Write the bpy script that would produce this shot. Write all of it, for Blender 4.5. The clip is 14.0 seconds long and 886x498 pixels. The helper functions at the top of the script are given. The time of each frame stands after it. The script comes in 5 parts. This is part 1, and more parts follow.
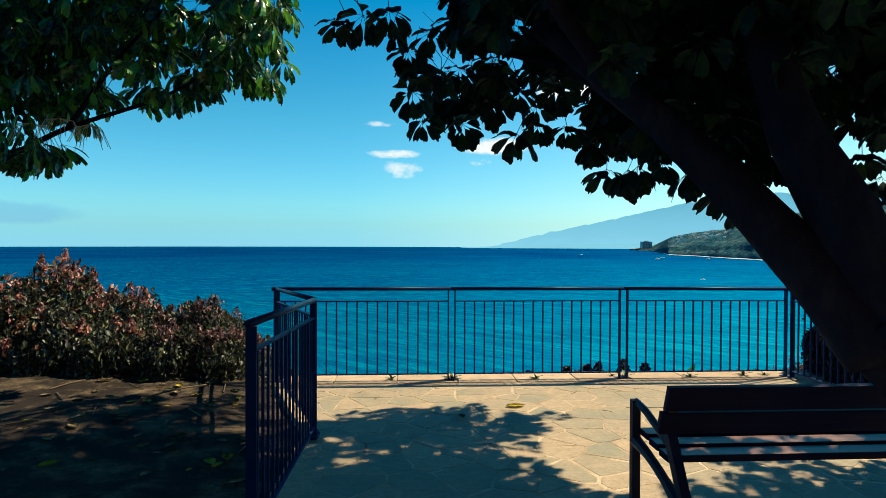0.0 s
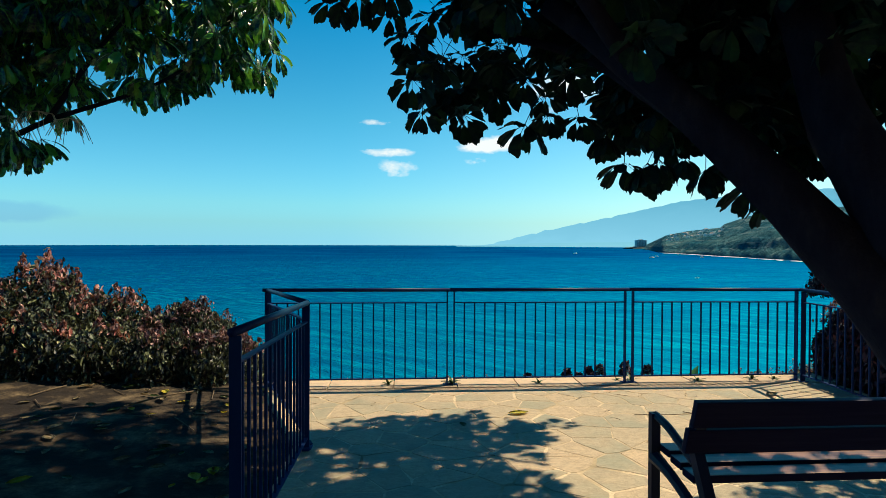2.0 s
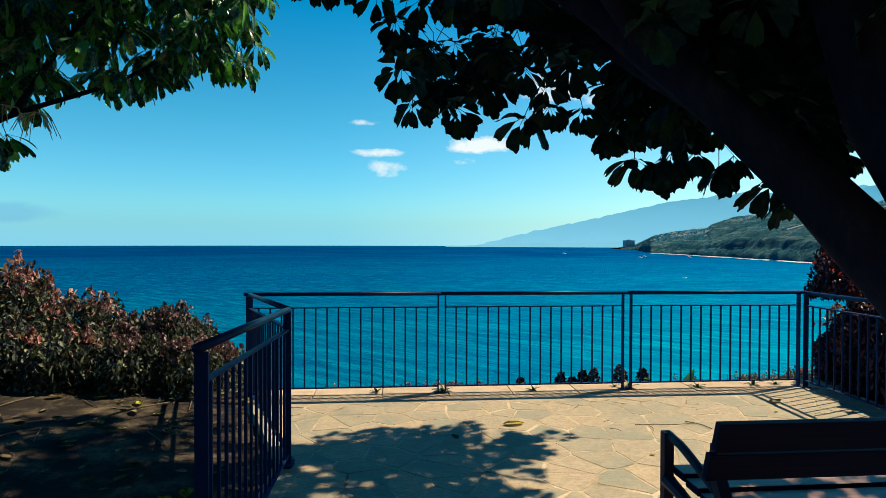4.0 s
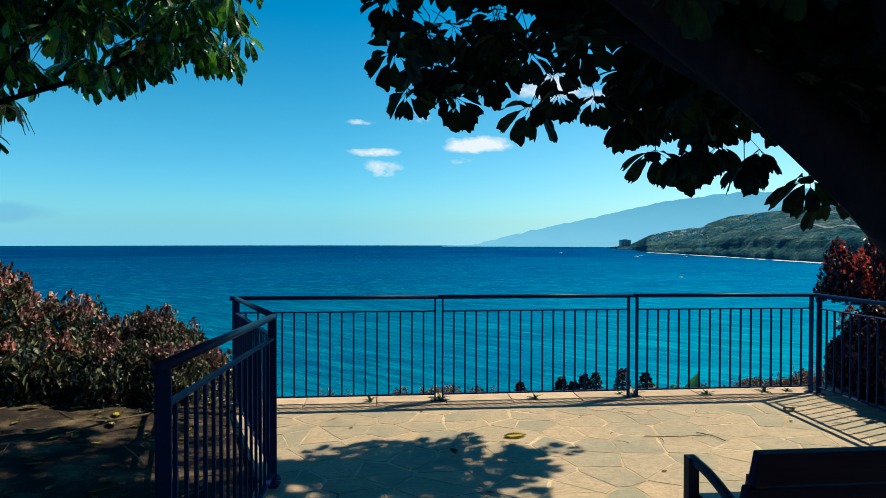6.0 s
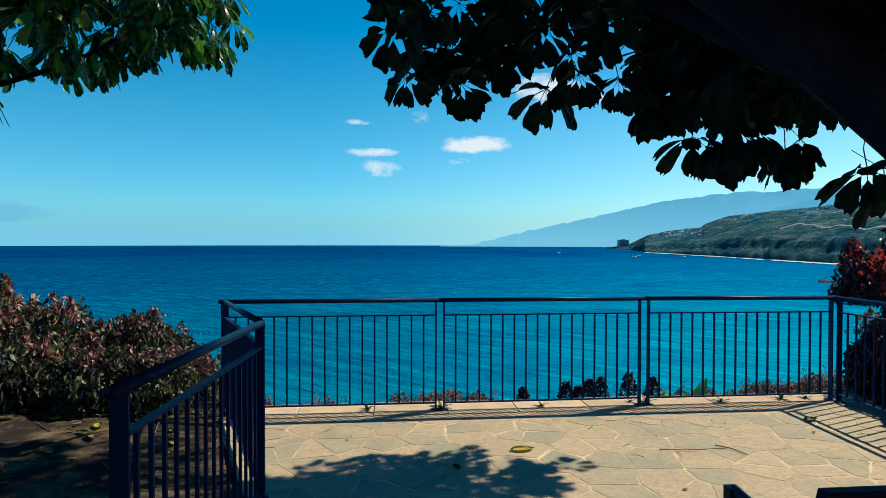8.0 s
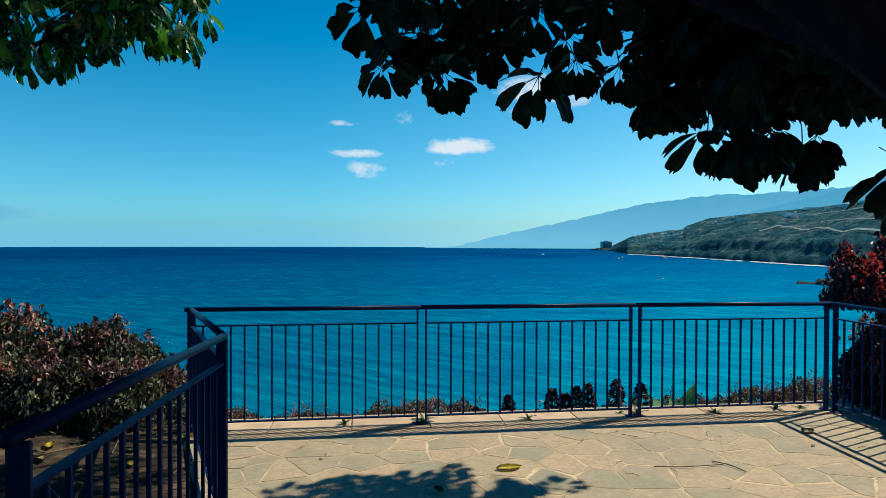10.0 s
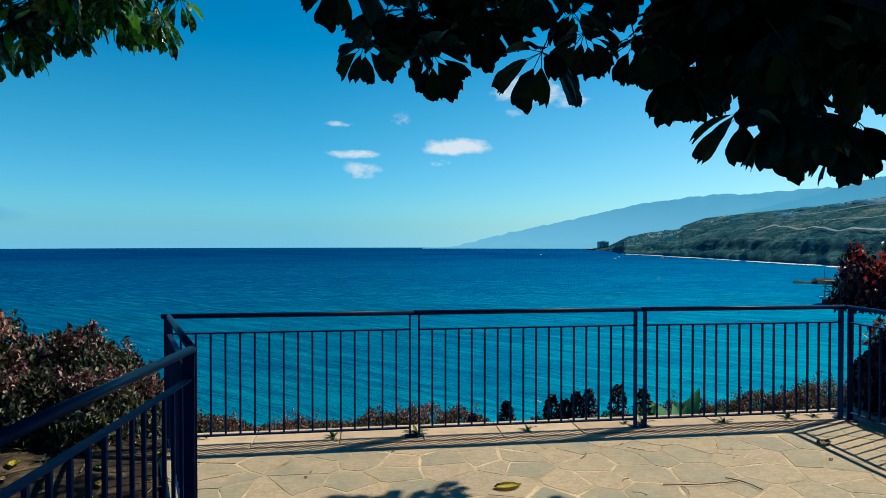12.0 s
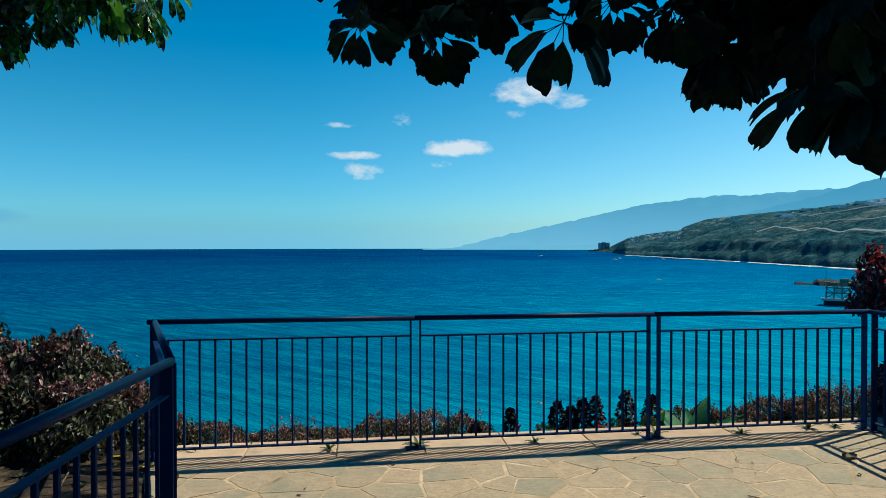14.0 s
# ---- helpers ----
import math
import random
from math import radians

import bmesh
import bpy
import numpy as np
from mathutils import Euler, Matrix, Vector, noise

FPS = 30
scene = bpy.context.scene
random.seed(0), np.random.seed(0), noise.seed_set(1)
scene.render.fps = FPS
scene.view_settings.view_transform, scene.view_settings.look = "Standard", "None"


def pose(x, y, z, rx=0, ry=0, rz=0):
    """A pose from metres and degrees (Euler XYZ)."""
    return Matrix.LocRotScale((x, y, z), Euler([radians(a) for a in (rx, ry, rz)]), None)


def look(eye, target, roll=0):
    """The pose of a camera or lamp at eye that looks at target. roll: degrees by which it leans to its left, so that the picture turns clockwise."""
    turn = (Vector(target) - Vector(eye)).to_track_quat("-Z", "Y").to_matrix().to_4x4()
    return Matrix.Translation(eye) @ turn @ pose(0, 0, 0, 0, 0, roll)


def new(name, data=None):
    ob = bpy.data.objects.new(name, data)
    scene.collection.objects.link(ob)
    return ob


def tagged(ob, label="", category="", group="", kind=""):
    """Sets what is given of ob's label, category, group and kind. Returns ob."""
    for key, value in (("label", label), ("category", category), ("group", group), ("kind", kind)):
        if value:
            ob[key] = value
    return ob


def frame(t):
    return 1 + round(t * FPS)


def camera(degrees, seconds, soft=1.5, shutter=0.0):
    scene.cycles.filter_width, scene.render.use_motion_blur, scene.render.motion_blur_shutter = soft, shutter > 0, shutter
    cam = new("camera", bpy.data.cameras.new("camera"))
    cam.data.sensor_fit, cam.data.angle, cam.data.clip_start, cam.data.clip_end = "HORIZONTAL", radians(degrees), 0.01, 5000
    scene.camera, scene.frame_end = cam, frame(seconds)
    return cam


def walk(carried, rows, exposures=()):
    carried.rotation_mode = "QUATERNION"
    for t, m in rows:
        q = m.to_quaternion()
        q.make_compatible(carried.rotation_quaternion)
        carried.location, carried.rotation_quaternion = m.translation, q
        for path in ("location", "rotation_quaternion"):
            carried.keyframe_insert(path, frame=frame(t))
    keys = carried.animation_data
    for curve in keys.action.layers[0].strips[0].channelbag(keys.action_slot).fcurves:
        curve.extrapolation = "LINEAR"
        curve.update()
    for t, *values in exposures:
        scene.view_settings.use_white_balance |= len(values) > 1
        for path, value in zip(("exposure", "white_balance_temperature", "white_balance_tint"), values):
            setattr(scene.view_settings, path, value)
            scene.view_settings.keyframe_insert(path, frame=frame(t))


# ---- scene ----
cam = camera(74.0, 14.0, soft=0.55)
PATH = [
    (0, (0.126, 0.17, 1.514), (0.244, 2.167, 1.49), 0.2),
    (0.5, (0.114, 0.217, 1.52), (0.239, 2.213, 1.493), 0.1),
    (1, (0.112, 0.287, 1.515), (0.242, 2.282, 1.488), 0.2),
    (1.5, (0.111, 0.358, 1.514), (0.24, 2.354, 1.486), 0.3),
    (2, (0.102, 0.43, 1.52), (0.237, 2.425, 1.491), 0.2),
    (2.5, (0.097, 0.483, 1.528), (0.241, 2.477, 1.499), 0.2),
    (3, (0.1, 0.552, 1.525), (0.254, 2.546, 1.498), 0.2),
    (5.5, (0.119, 0.916, 1.543), (0.302, 2.908, 1.514), 0.1),
    (6, (0.126, 0.986, 1.542), (0.309, 2.978, 1.513), 0.1),
    (6.5, (0.128, 1.06, 1.539), (0.312, 3.052, 1.511), 0.2),
    (7, (0.127, 1.135, 1.536), (0.313, 3.126, 1.507), 0.2),
    (7.5, (0.126, 1.213, 1.537), (0.313, 3.204, 1.509), 0.1),
    (8, (0.126, 1.285, 1.542), (0.315, 3.276, 1.513), 0.1),
    (8.5, (0.132, 1.355, 1.545), (0.334, 3.344, 1.519), 0.1),
    (11, (0.204, 1.721, 1.567), (0.459, 3.705, 1.544), 0.1),
    (11.5, (0.221, 1.799, 1.563), (0.476, 3.782, 1.541), -0.0),
    (12, (0.233, 1.849, 1.568), (0.485, 3.833, 1.546), -0.0),
    (12.5, (0.232, 1.91, 1.565), (0.486, 3.894, 1.544), 0.1),
    (13, (0.257, 1.986, 1.565), (0.505, 3.971, 1.545), 0.0),
    (13.5, (0.261, 2.041, 1.57), (0.507, 4.025, 1.55), -0.0),
    (14, (0.252, 2.103, 1.569), (0.501, 4.087, 1.551), 0.0),
]
walk(cam, [(t, look(eye, target, roll)) for t, eye, target, roll in PATH],
     exposures=[(0, 0.58, 5750, 5), (3, 0.54, 5680, 5), (7, 0.38, 5300, 5), (14, 0.14, 5080, 4)])

# ---- light ----
SUN = Vector((0.745, 0.275, 1.01)).normalized()     # towards the sun
world = bpy.data.worlds.new("world")
scene.world = world
world.use_nodes = True
wn, wl = world.node_tree.nodes, world.node_tree.links
wn.clear()
w_out = wn.new("ShaderNodeOutputWorld")
w_bg = wn.new("ShaderNodeBackground")
w_sky = wn.new("ShaderNodeTexSky")
w_sky.sky_type = 'NISHITA'
w_sky.sun_disc = False
w_sky.sun_elevation = math.asin(SUN.z)
w_sky.sun_rotation = math.atan2(SUN.x, SUN.y)
w_sky.altitude = 60
w_sky.air_density = 1.0
w_sky.dust_density = 0.6
w_sky.ozone_density = 2.5
w_way = wn.new("ShaderNodeTexCoord")
w_flat = wn.new("ShaderNodeVectorMath")     # sky direction held just above the horizon, as the sea disc ends short of it
w_flat.operation = 'MAXIMUM'
w_flat.inputs[1].default_value = (-2.0, -2.0, 0.03)
wl.new(w_way.outputs["Generated"], w_flat.inputs[0])
wl.new(w_flat.outputs[0], w_sky.inputs[0])
w_tint = wn.new("ShaderNodeMix")
w_tint.data_type, w_tint.blend_type = 'RGBA', 'MULTIPLY'
w_tint.inputs[0].default_value = 1.0
w_grad = wn.new("ShaderNodeValToRGB")       # the air's own tint, paler towards the horizon
for k, (at, col) in enumerate(((0.0, (0.44, 0.86, 1.14)), (0.06, (0.48, 0.91, 0.96)), (0.2, (0.31, 0.86, 0.84)), (0.42, (0.035, 0.68, 0.80)), (0.68, (0.008, 0.28, 0.44)), (1.0, (0.004, 0.13, 0.27)))):
    if k > 1:
        w_grad.color_ramp.elements.new(at)
    w_grad.color_ramp.elements[k].position = at
    w_grad.color_ramp.elements[k].color = (*col, 1)
w_glow = wn.new("ShaderNodeMix")            # the air is yellower and brighter low down on the sun's side
w_glow.data_type = 'RGBA'
w_glow.inputs[7].default_value = (1.0, 1.10, 0.85, 1)
wl.new(w_grad.outputs[0], w_glow.inputs[6])
wl.new(w_glow.outputs[2], w_tint.inputs[7])
wl.new(w_sky.outputs[0], w_tint.inputs[6])
# small fair-weather clouds, each a soft patch in one direction of the sky
w_co = wn.new("ShaderNodeTexCoord")
w_map = wn.new("ShaderNodeMapping")
w_map.inputs["Scale"].default_value = (1, 1, 1.9)
w_noise = wn.new("ShaderNodeTexNoise")
w_noise.inputs["Scale"].default_value = 30.0
w_noise.inputs["Detail"].default_value = 6.0
w_noise.inputs["Roughness"].default_value = 0.62
wl.new(w_co.outputs["Generated"], w_map.inputs[0])
wl.new(w_map.outputs[0], w_noise.inputs["Vector"])


def wmath(op, a, b=None, c=None):
    n = wn.new("ShaderNodeMath")
    n.operation = op
    for k, v in enumerate((a, b, c)):
        if v is None:
            continue
        if isinstance(v, (int, float)):
            n.inputs[k].default_value = v
        else:
            wl.new(v, n.inputs[k])
    return n.outputs[0]


w_sep = wn.new("ShaderNodeSeparateXYZ")
wl.new(w_co.outputs["Generated"], w_sep.inputs[0])
wl.new(w_sep.outputs[2], w_grad.inputs[0])
w_az = wmath('ARCTAN2', w_sep.outputs[0], w_sep.outputs[1])
w_side = wmath('MINIMUM', wmath('MAXIMUM', wmath('DIVIDE', wmath('ADD', w_az, 0.10), 0.95), 0.0), 1.0)
w_lowness = wmath('MAXIMUM', wmath('SUBTRACT', 1.0, wmath('DIVIDE', wmath('ABSOLUTE', w_sep.outputs[2]), 0.38)), 0.0)
wl.new(wmath('MULTIPLY', w_side, w_lowness), w_glow.inputs[0])
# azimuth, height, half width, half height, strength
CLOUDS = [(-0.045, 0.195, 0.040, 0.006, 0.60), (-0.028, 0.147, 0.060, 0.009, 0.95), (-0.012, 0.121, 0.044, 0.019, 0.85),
          (0.058, 0.203, 0.028, 0.015, 0.42), (0.150, 0.160, 0.072, 0.018, 1.45), (0.124, 0.134, 0.030, 0.008, 0.6),
          (0.268, 0.249, 0.070, 0.028, 1.15), (0.340, 0.230, 0.045, 0.016, 0.75), (0.250, 0.215, 0.024, 0.015, 0.4)]
w_total = None
for az, hz, wa, wh, st in CLOUDS:
    dx = wmath('DIVIDE', wmath('SUBTRACT', w_az, az), wa)
    dz = wmath('DIVIDE', wmath('SUBTRACT', w_sep.outputs[2], hz), wh)
    r2 = wmath('ADD', wmath('MULTIPLY', dx, dx), wmath('MULTIPLY', dz, dz))
    one = wmath('MULTIPLY', wmath('MAXIMUM', wmath('SUBTRACT', 1.0, r2), 0.0), st)
    w_total = one if w_total is None else wmath('ADD', w_total, one)
w_ragged = wmath('ADD', w_total, wmath('MULTIPLY', wmath('SUBTRACT', w_noise.outputs[0], 0.62), 2.6))
w_cloud = wmath('MULTIPLY', wmath('MAXIMUM', w_ragged, 0.0), wmath('MINIMUM', wmath('MULTIPLY', w_total, 2.2), 1.0))
w_cloud = wmath('MINIMUM', w_cloud, 0.90)
w_mix = wn.new("ShaderNodeMix")
w_mix.data_type = 'RGBA'
wl.new(w_cloud, w_mix.inputs[0])
w_bank = wn.new("ShaderNodeMix")            # a thin grey-blue bank of cloud low over the sea
w_bank.data_type = 'RGBA'
w_bank.inputs[7].default_value = (1.35, 3.1, 4.6, 1)
bank_a = wmath('DIVIDE', wmath('SUBTRACT', w_az, -0.64), 0.16)
bank_z = wmath('DIVIDE', wmath('SUBTRACT', w_sep.outputs[2], wmath('ADD', 0.038, wmath('MULTIPLY', wmath('SUBTRACT', w_noise.outputs[0], 0.5), 0.02))), 0.021)
bank = wmath('SUBTRACT', 1.0, wmath('ADD', wmath('MULTIPLY', bank_a, bank_a), wmath('MULTIPLY', bank_z, bank_z)))
wl.new(wmath('MULTIPLY', wmath('MINIMUM', wmath('MAXIMUM', wmath('MULTIPLY', bank, 2.0), 0.0), 1.0), 0.42), w_bank.inputs[0])
wl.new(w_tint.outputs[2], w_bank.inputs[6])
wl.new(w_bank.outputs[2], w_mix.inputs[6])
w_mix.inputs[7].default_value = (7.6, 7.0, 6.0, 1)
wl.new(w_mix.outputs[2], w_bg.inputs[0])
w_bg.inputs[1].default_value = 0.10
wl.new(w_bg.outputs[0], w_out.inputs[0])

sun_data = bpy.data.lights.new("sun", 'SUN')
sun_data.energy, sun_data.angle, sun_data.color = 4.8, radians(0.55), (1.0, 0.79, 0.46)
sun = new("sun", sun_data)
sun.matrix_world = look((0, 0, 30), Vector((0, 0, 30)) - SUN)

# ---- materials ----


class Mat:
    """A node material in the making: p is its Principled shader, set() links or sets an input of it."""

    def __init__(self, name, rough=0.6, metal=0.0, spec=0.5):
        self.m = bpy.data.materials.new(name)
        self.m.use_nodes = True
        self.n, self.l = self.m.node_tree.nodes, self.m.node_tree.links
        self.p = self.n["Principled BSDF"]
        self.p.inputs["Roughness"].default_value = rough
        self.p.inputs["Metallic"].default_value = metal
        self.p.inputs["Specular IOR Level"].default_value = spec
        self.co = self.n.new("ShaderNodeTexCoord")
        self.geo = self.n.new("ShaderNodeNewGeometry")
        self.obj = self.n.new("ShaderNodeObjectInfo")

    def noise(self, scale, detail=5.0, rough=0.6, stretch=(1, 1, 1), where=None, off=None):
        mp = self.n.new("ShaderNodeMapping")
        mp.inputs["Scale"].default_value = stretch
        self.l.new(where or self.geo.outputs["Position"], mp.inputs[0])
        t = self.n.new("ShaderNodeTexNoise")
        t.inputs["Scale"].default_value = scale
        t.inputs["Detail"].default_value = detail
        t.inputs["Roughness"].default_value = rough
        self.l.new(mp.outputs[0], t.inputs["Vector"])
        return t.outputs[0]

    def turned(self, degrees):
        """World places turned about the vertical."""
        mp = self.n.new("ShaderNodeMapping")
        mp.inputs["Rotation"].default_value = (0, 0, radians(degrees))
        self.l.new(self.geo.outputs["Position"], mp.inputs[0])
        return mp.outputs[0]

    def ramp(self, src, *stops):
        r = self.n.new("ShaderNodeValToRGB")
        e = r.color_ramp.elements
        while len(e) < len(stops):
            e.new(0.5)
        for k, (at, col) in enumerate(stops):
            e[k].position = at
            e[k].color = (*col, 1) if len(col) == 3 else col
        self.l.new(src, r.inputs[0])
        return r.outputs[0]

    def mix(self, f, a, b, blend='MIX'):
        x = self.n.new("ShaderNodeMix")
        x.data_type, x.blend_type = 'RGBA', blend
        for k, v in ((0, f), (6, a), (7, b)):
            if isinstance(v, (int, float)):
                x.inputs[k].default_value = v
            elif isinstance(v, tuple):
                x.inputs[k].default_value = (*v, 1)
            else:
                self.l.new(v, x.inputs[k])
        return x.outputs[2]

    def math(self, op, a, b=0.0):
        x = self.n.new("ShaderNodeMath")
        x.operation = op
        for k, v in ((0, a), (1, b)):
            if isinstance(v, (int, float)):
                x.inputs[k].default_value = v
            else:
                self.l.new(v, x.inputs[k])
        return x.outputs[0]

    def colour(self, v):
        if isinstance(v, tuple):
            self.p.inputs["Base Color"].default_value = (*v, 1)
        else:
            self.l.new(v, self.p.inputs["Base Color"])
        return self

    def rough(self, src, lo, hi):
        r = self.n.new("ShaderNodeMapRange")
        r.inputs["To Min"].default_value, r.inputs["To Max"].default_value = lo, hi
        self.l.new(src, r.inputs[0])
        self.l.new(r.outputs[0], self.p.inputs["Roughness"])
        return self

    def bump(self, src, strength, dist):
        b = self.n.new("ShaderNodeBump")
        b.inputs["Strength"].default_value = strength
        b.inputs["Distance"].default_value = dist
        self.l.new(src, b.inputs["Height"])
        self.l.new(b.outputs[0], self.p.inputs["Normal"])
        return self


def m_stone():
    k = Mat("flagstone", 0.72, spec=0.3)
    base = k.ramp(k.obj.outputs["Random"], (0.0, (0.325, 0.305, 0.235)), (0.30, (0.391, 0.340, 0.249)), (0.34, (0.502, 0.386, 0.273)), (0.62, (0.60, 0.43, 0.285)), (0.66, (0.335, 0.315, 0.24)), (0.86, (0.400, 0.345, 0.254)), (0.9, (0.465, 0.368, 0.263)), (1.0, (0.539, 0.405, 0.277)))
    fine = k.noise(38, 7, 0.7)
    wide = k.noise(2.6, 4, 0.55)
    c = k.mix(k.ramp(wide, (0.40, (0, 0, 0)), (0.62, (0.8,) * 3)), base, (0.512, 0.386, 0.268))
    c = k.mix(k.ramp(fine, (0.42, (0.35,) * 3), (0.62, (0, 0, 0))), c, (0.28, 0.23, 0.165))
    stain = k.noise(1.1, 7, 0.7)
    c = k.mix(k.ramp(stain, (0.5, (0, 0, 0)), (0.70, (0.4,) * 3)), c, (0.31, 0.255, 0.185))
    vein = k.noise(6, 8, 0.75, (1, 2.2, 1))
    c = k.mix(k.ramp(vein, (0.47, (0, 0, 0)), (0.5, (0.5,) * 3), (0.53, (0, 0, 0))), c, (0.2, 0.16, 0.12))
    return k.colour(c).rough(fine, 0.6, 0.85).bump(k.math('ADD', fine, k.math('MULTIPLY', k.noise(9, 4), 1.8)), 0.5, 0.007).m


def m_mortar():
    k = Mat("mortar", 0.9, spec=0.15)
    g = k.noise(60, 6, 0.7)
    c = k.ramp(k.noise(1.9, 5), (0.32, (0.16, 0.13, 0.09)), (0.40, (0.38, 0.30, 0.20)), (0.50, (0.57, 0.435, 0.295)), (0.60, (0.78, 0.61, 0.44)))
    c = k.mix(k.ramp(g, (0.45, (0.5,) * 3), (0.6, (0, 0, 0))), c, (0.36, 0.28, 0.19))
    return k.colour(c).bump(g, 0.5, 0.004).m


def m_kerb():
    k = Mat("kerb_stone", 0.8, spec=0.2)
    g = k.noise(45, 7, 0.7)
    c = k.ramp(k.obj.outputs["Random"], (0.0, (0.50, 0.36, 0.25)), (1.0, (0.60, 0.44, 0.31)))
    c = k.mix(k.ramp(k.noise(7, 5), (0.45, (0, 0, 0)), (0.75, (0.7,) * 3)), c, (0.33, 0.26, 0.19))
    return k.colour(c).bump(g, 0.4, 0.005).m


def m_paint():
    k = Mat("rail_paint", 0.55, spec=0.06)
    g = k.noise(90, 4)
    c = k.ramp(k.noise(6, 6, 0.7), (0.3, (0.009, 0.026, 0.105)), (0.62, (0.013, 0.034, 0.125)), (0.8, (0.022, 0.044, 0.13)))
    return k.colour(c).rough(k.noise(25, 5), 0.45, 0.65).bump(g, 0.12, 0.001).m


def m_iron():
    k = Mat("bench_iron", 0.45, spec=0.2)
    c = k.ramp(k.noise(9, 6, 0.7), (0.3, (0.006, 0.010, 0.036)), (0.7, (0.011, 0.017, 0.048)))
    return k.colour(c).bump(k.noise(120, 3), 0.15, 0.001).m


# slat wood with the shade of its unlit faces put into the colour
def m_shaded_slat():
    k = Mat("slat_wood_shaded", 0.6, spec=0.04)
    grain = k.noise(22, 7, 0.65, (0.12, 3.0, 3.0), k.co.outputs["Object"])
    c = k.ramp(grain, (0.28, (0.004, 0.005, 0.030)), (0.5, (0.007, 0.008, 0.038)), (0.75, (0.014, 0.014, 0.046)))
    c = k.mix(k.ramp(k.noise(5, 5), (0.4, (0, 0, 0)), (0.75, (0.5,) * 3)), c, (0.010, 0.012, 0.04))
    return k.colour(c).rough(grain, 0.34, 0.55).bump(grain, 0.25, 0.002).m


# the same slat wood in its sunlit colour, for the seat's tops
def m_lit_slat():
    k = Mat("slat_wood_lit", 0.5, spec=0.5)
    grain = k.noise(22, 7, 0.65, (0.12, 3.0, 3.0), k.co.outputs["Object"])
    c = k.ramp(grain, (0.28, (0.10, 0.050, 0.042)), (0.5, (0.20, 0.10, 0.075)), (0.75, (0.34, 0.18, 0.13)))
    return k.colour(c).rough(grain, 0.36, 0.55).bump(grain, 0.25, 0.002).m


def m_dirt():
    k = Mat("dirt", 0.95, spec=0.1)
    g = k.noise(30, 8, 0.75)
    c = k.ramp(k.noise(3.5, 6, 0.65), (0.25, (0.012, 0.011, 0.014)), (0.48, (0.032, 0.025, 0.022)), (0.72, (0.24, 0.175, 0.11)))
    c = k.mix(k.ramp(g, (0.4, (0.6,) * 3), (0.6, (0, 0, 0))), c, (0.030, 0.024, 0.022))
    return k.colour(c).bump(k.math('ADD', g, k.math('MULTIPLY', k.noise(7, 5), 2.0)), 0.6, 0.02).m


def m_bark():
    k = Mat("bark", 0.9, spec=0.05)
    g = k.noise(14, 8, 0.7, (1, 1, 0.35))
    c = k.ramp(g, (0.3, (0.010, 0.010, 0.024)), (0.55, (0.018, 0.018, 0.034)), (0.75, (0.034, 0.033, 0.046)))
    return k.colour(c).bump(k.math('ADD', g, k.noise(50, 5)), 0.6, 0.015).m


def m_leaf(name, stops, rough=0.38, spec=0.5, thin=0.0):
    """Leaf: colour by leaf; thin is the share of light that comes through it."""
    k = Mat(name, rough, spec=spec)
    r = k.geo.outputs["Random Per Island"]
    c = k.ramp(r, *stops)
    v = k.noise(30, 4)
    c = k.mix(k.ramp(v, (0.45, (0, 0, 0)), (0.75, (0.45,) * 3)), c, tuple(x * 1.7 for x in stops[-1][1]))
    k.colour(c).bump(k.noise(70, 3), 0.2, 0.002)
    if thin:
        t = k.n.new("ShaderNodeBsdfTranslucent")
        k.l.new(k.mix(1.0, c, (1.9, 1.9, 1.0), 'MULTIPLY'), t.inputs[0])
        x = k.n.new("ShaderNodeMixShader")
        x.inputs[0].default_value = thin
        k.l.new(k.p.outputs[0], x.inputs[1])
        k.l.new(t.outputs[0], x.inputs[2])
        k.l.new(x.outputs[0], k.n["Material Output"].inputs[0])
    return k.m


def m_plain(name, a, b, scale=5, rough=0.7, metal=0.0, bump=0.2, dist=0.005, spec=0.4):
    k = Mat(name, rough, metal, spec)
    n = k.noise(scale, 6, 0.65)
    return k.colour(k.ramp(n, (0.3, a), (0.7, b))).bump(n, bump, dist).m


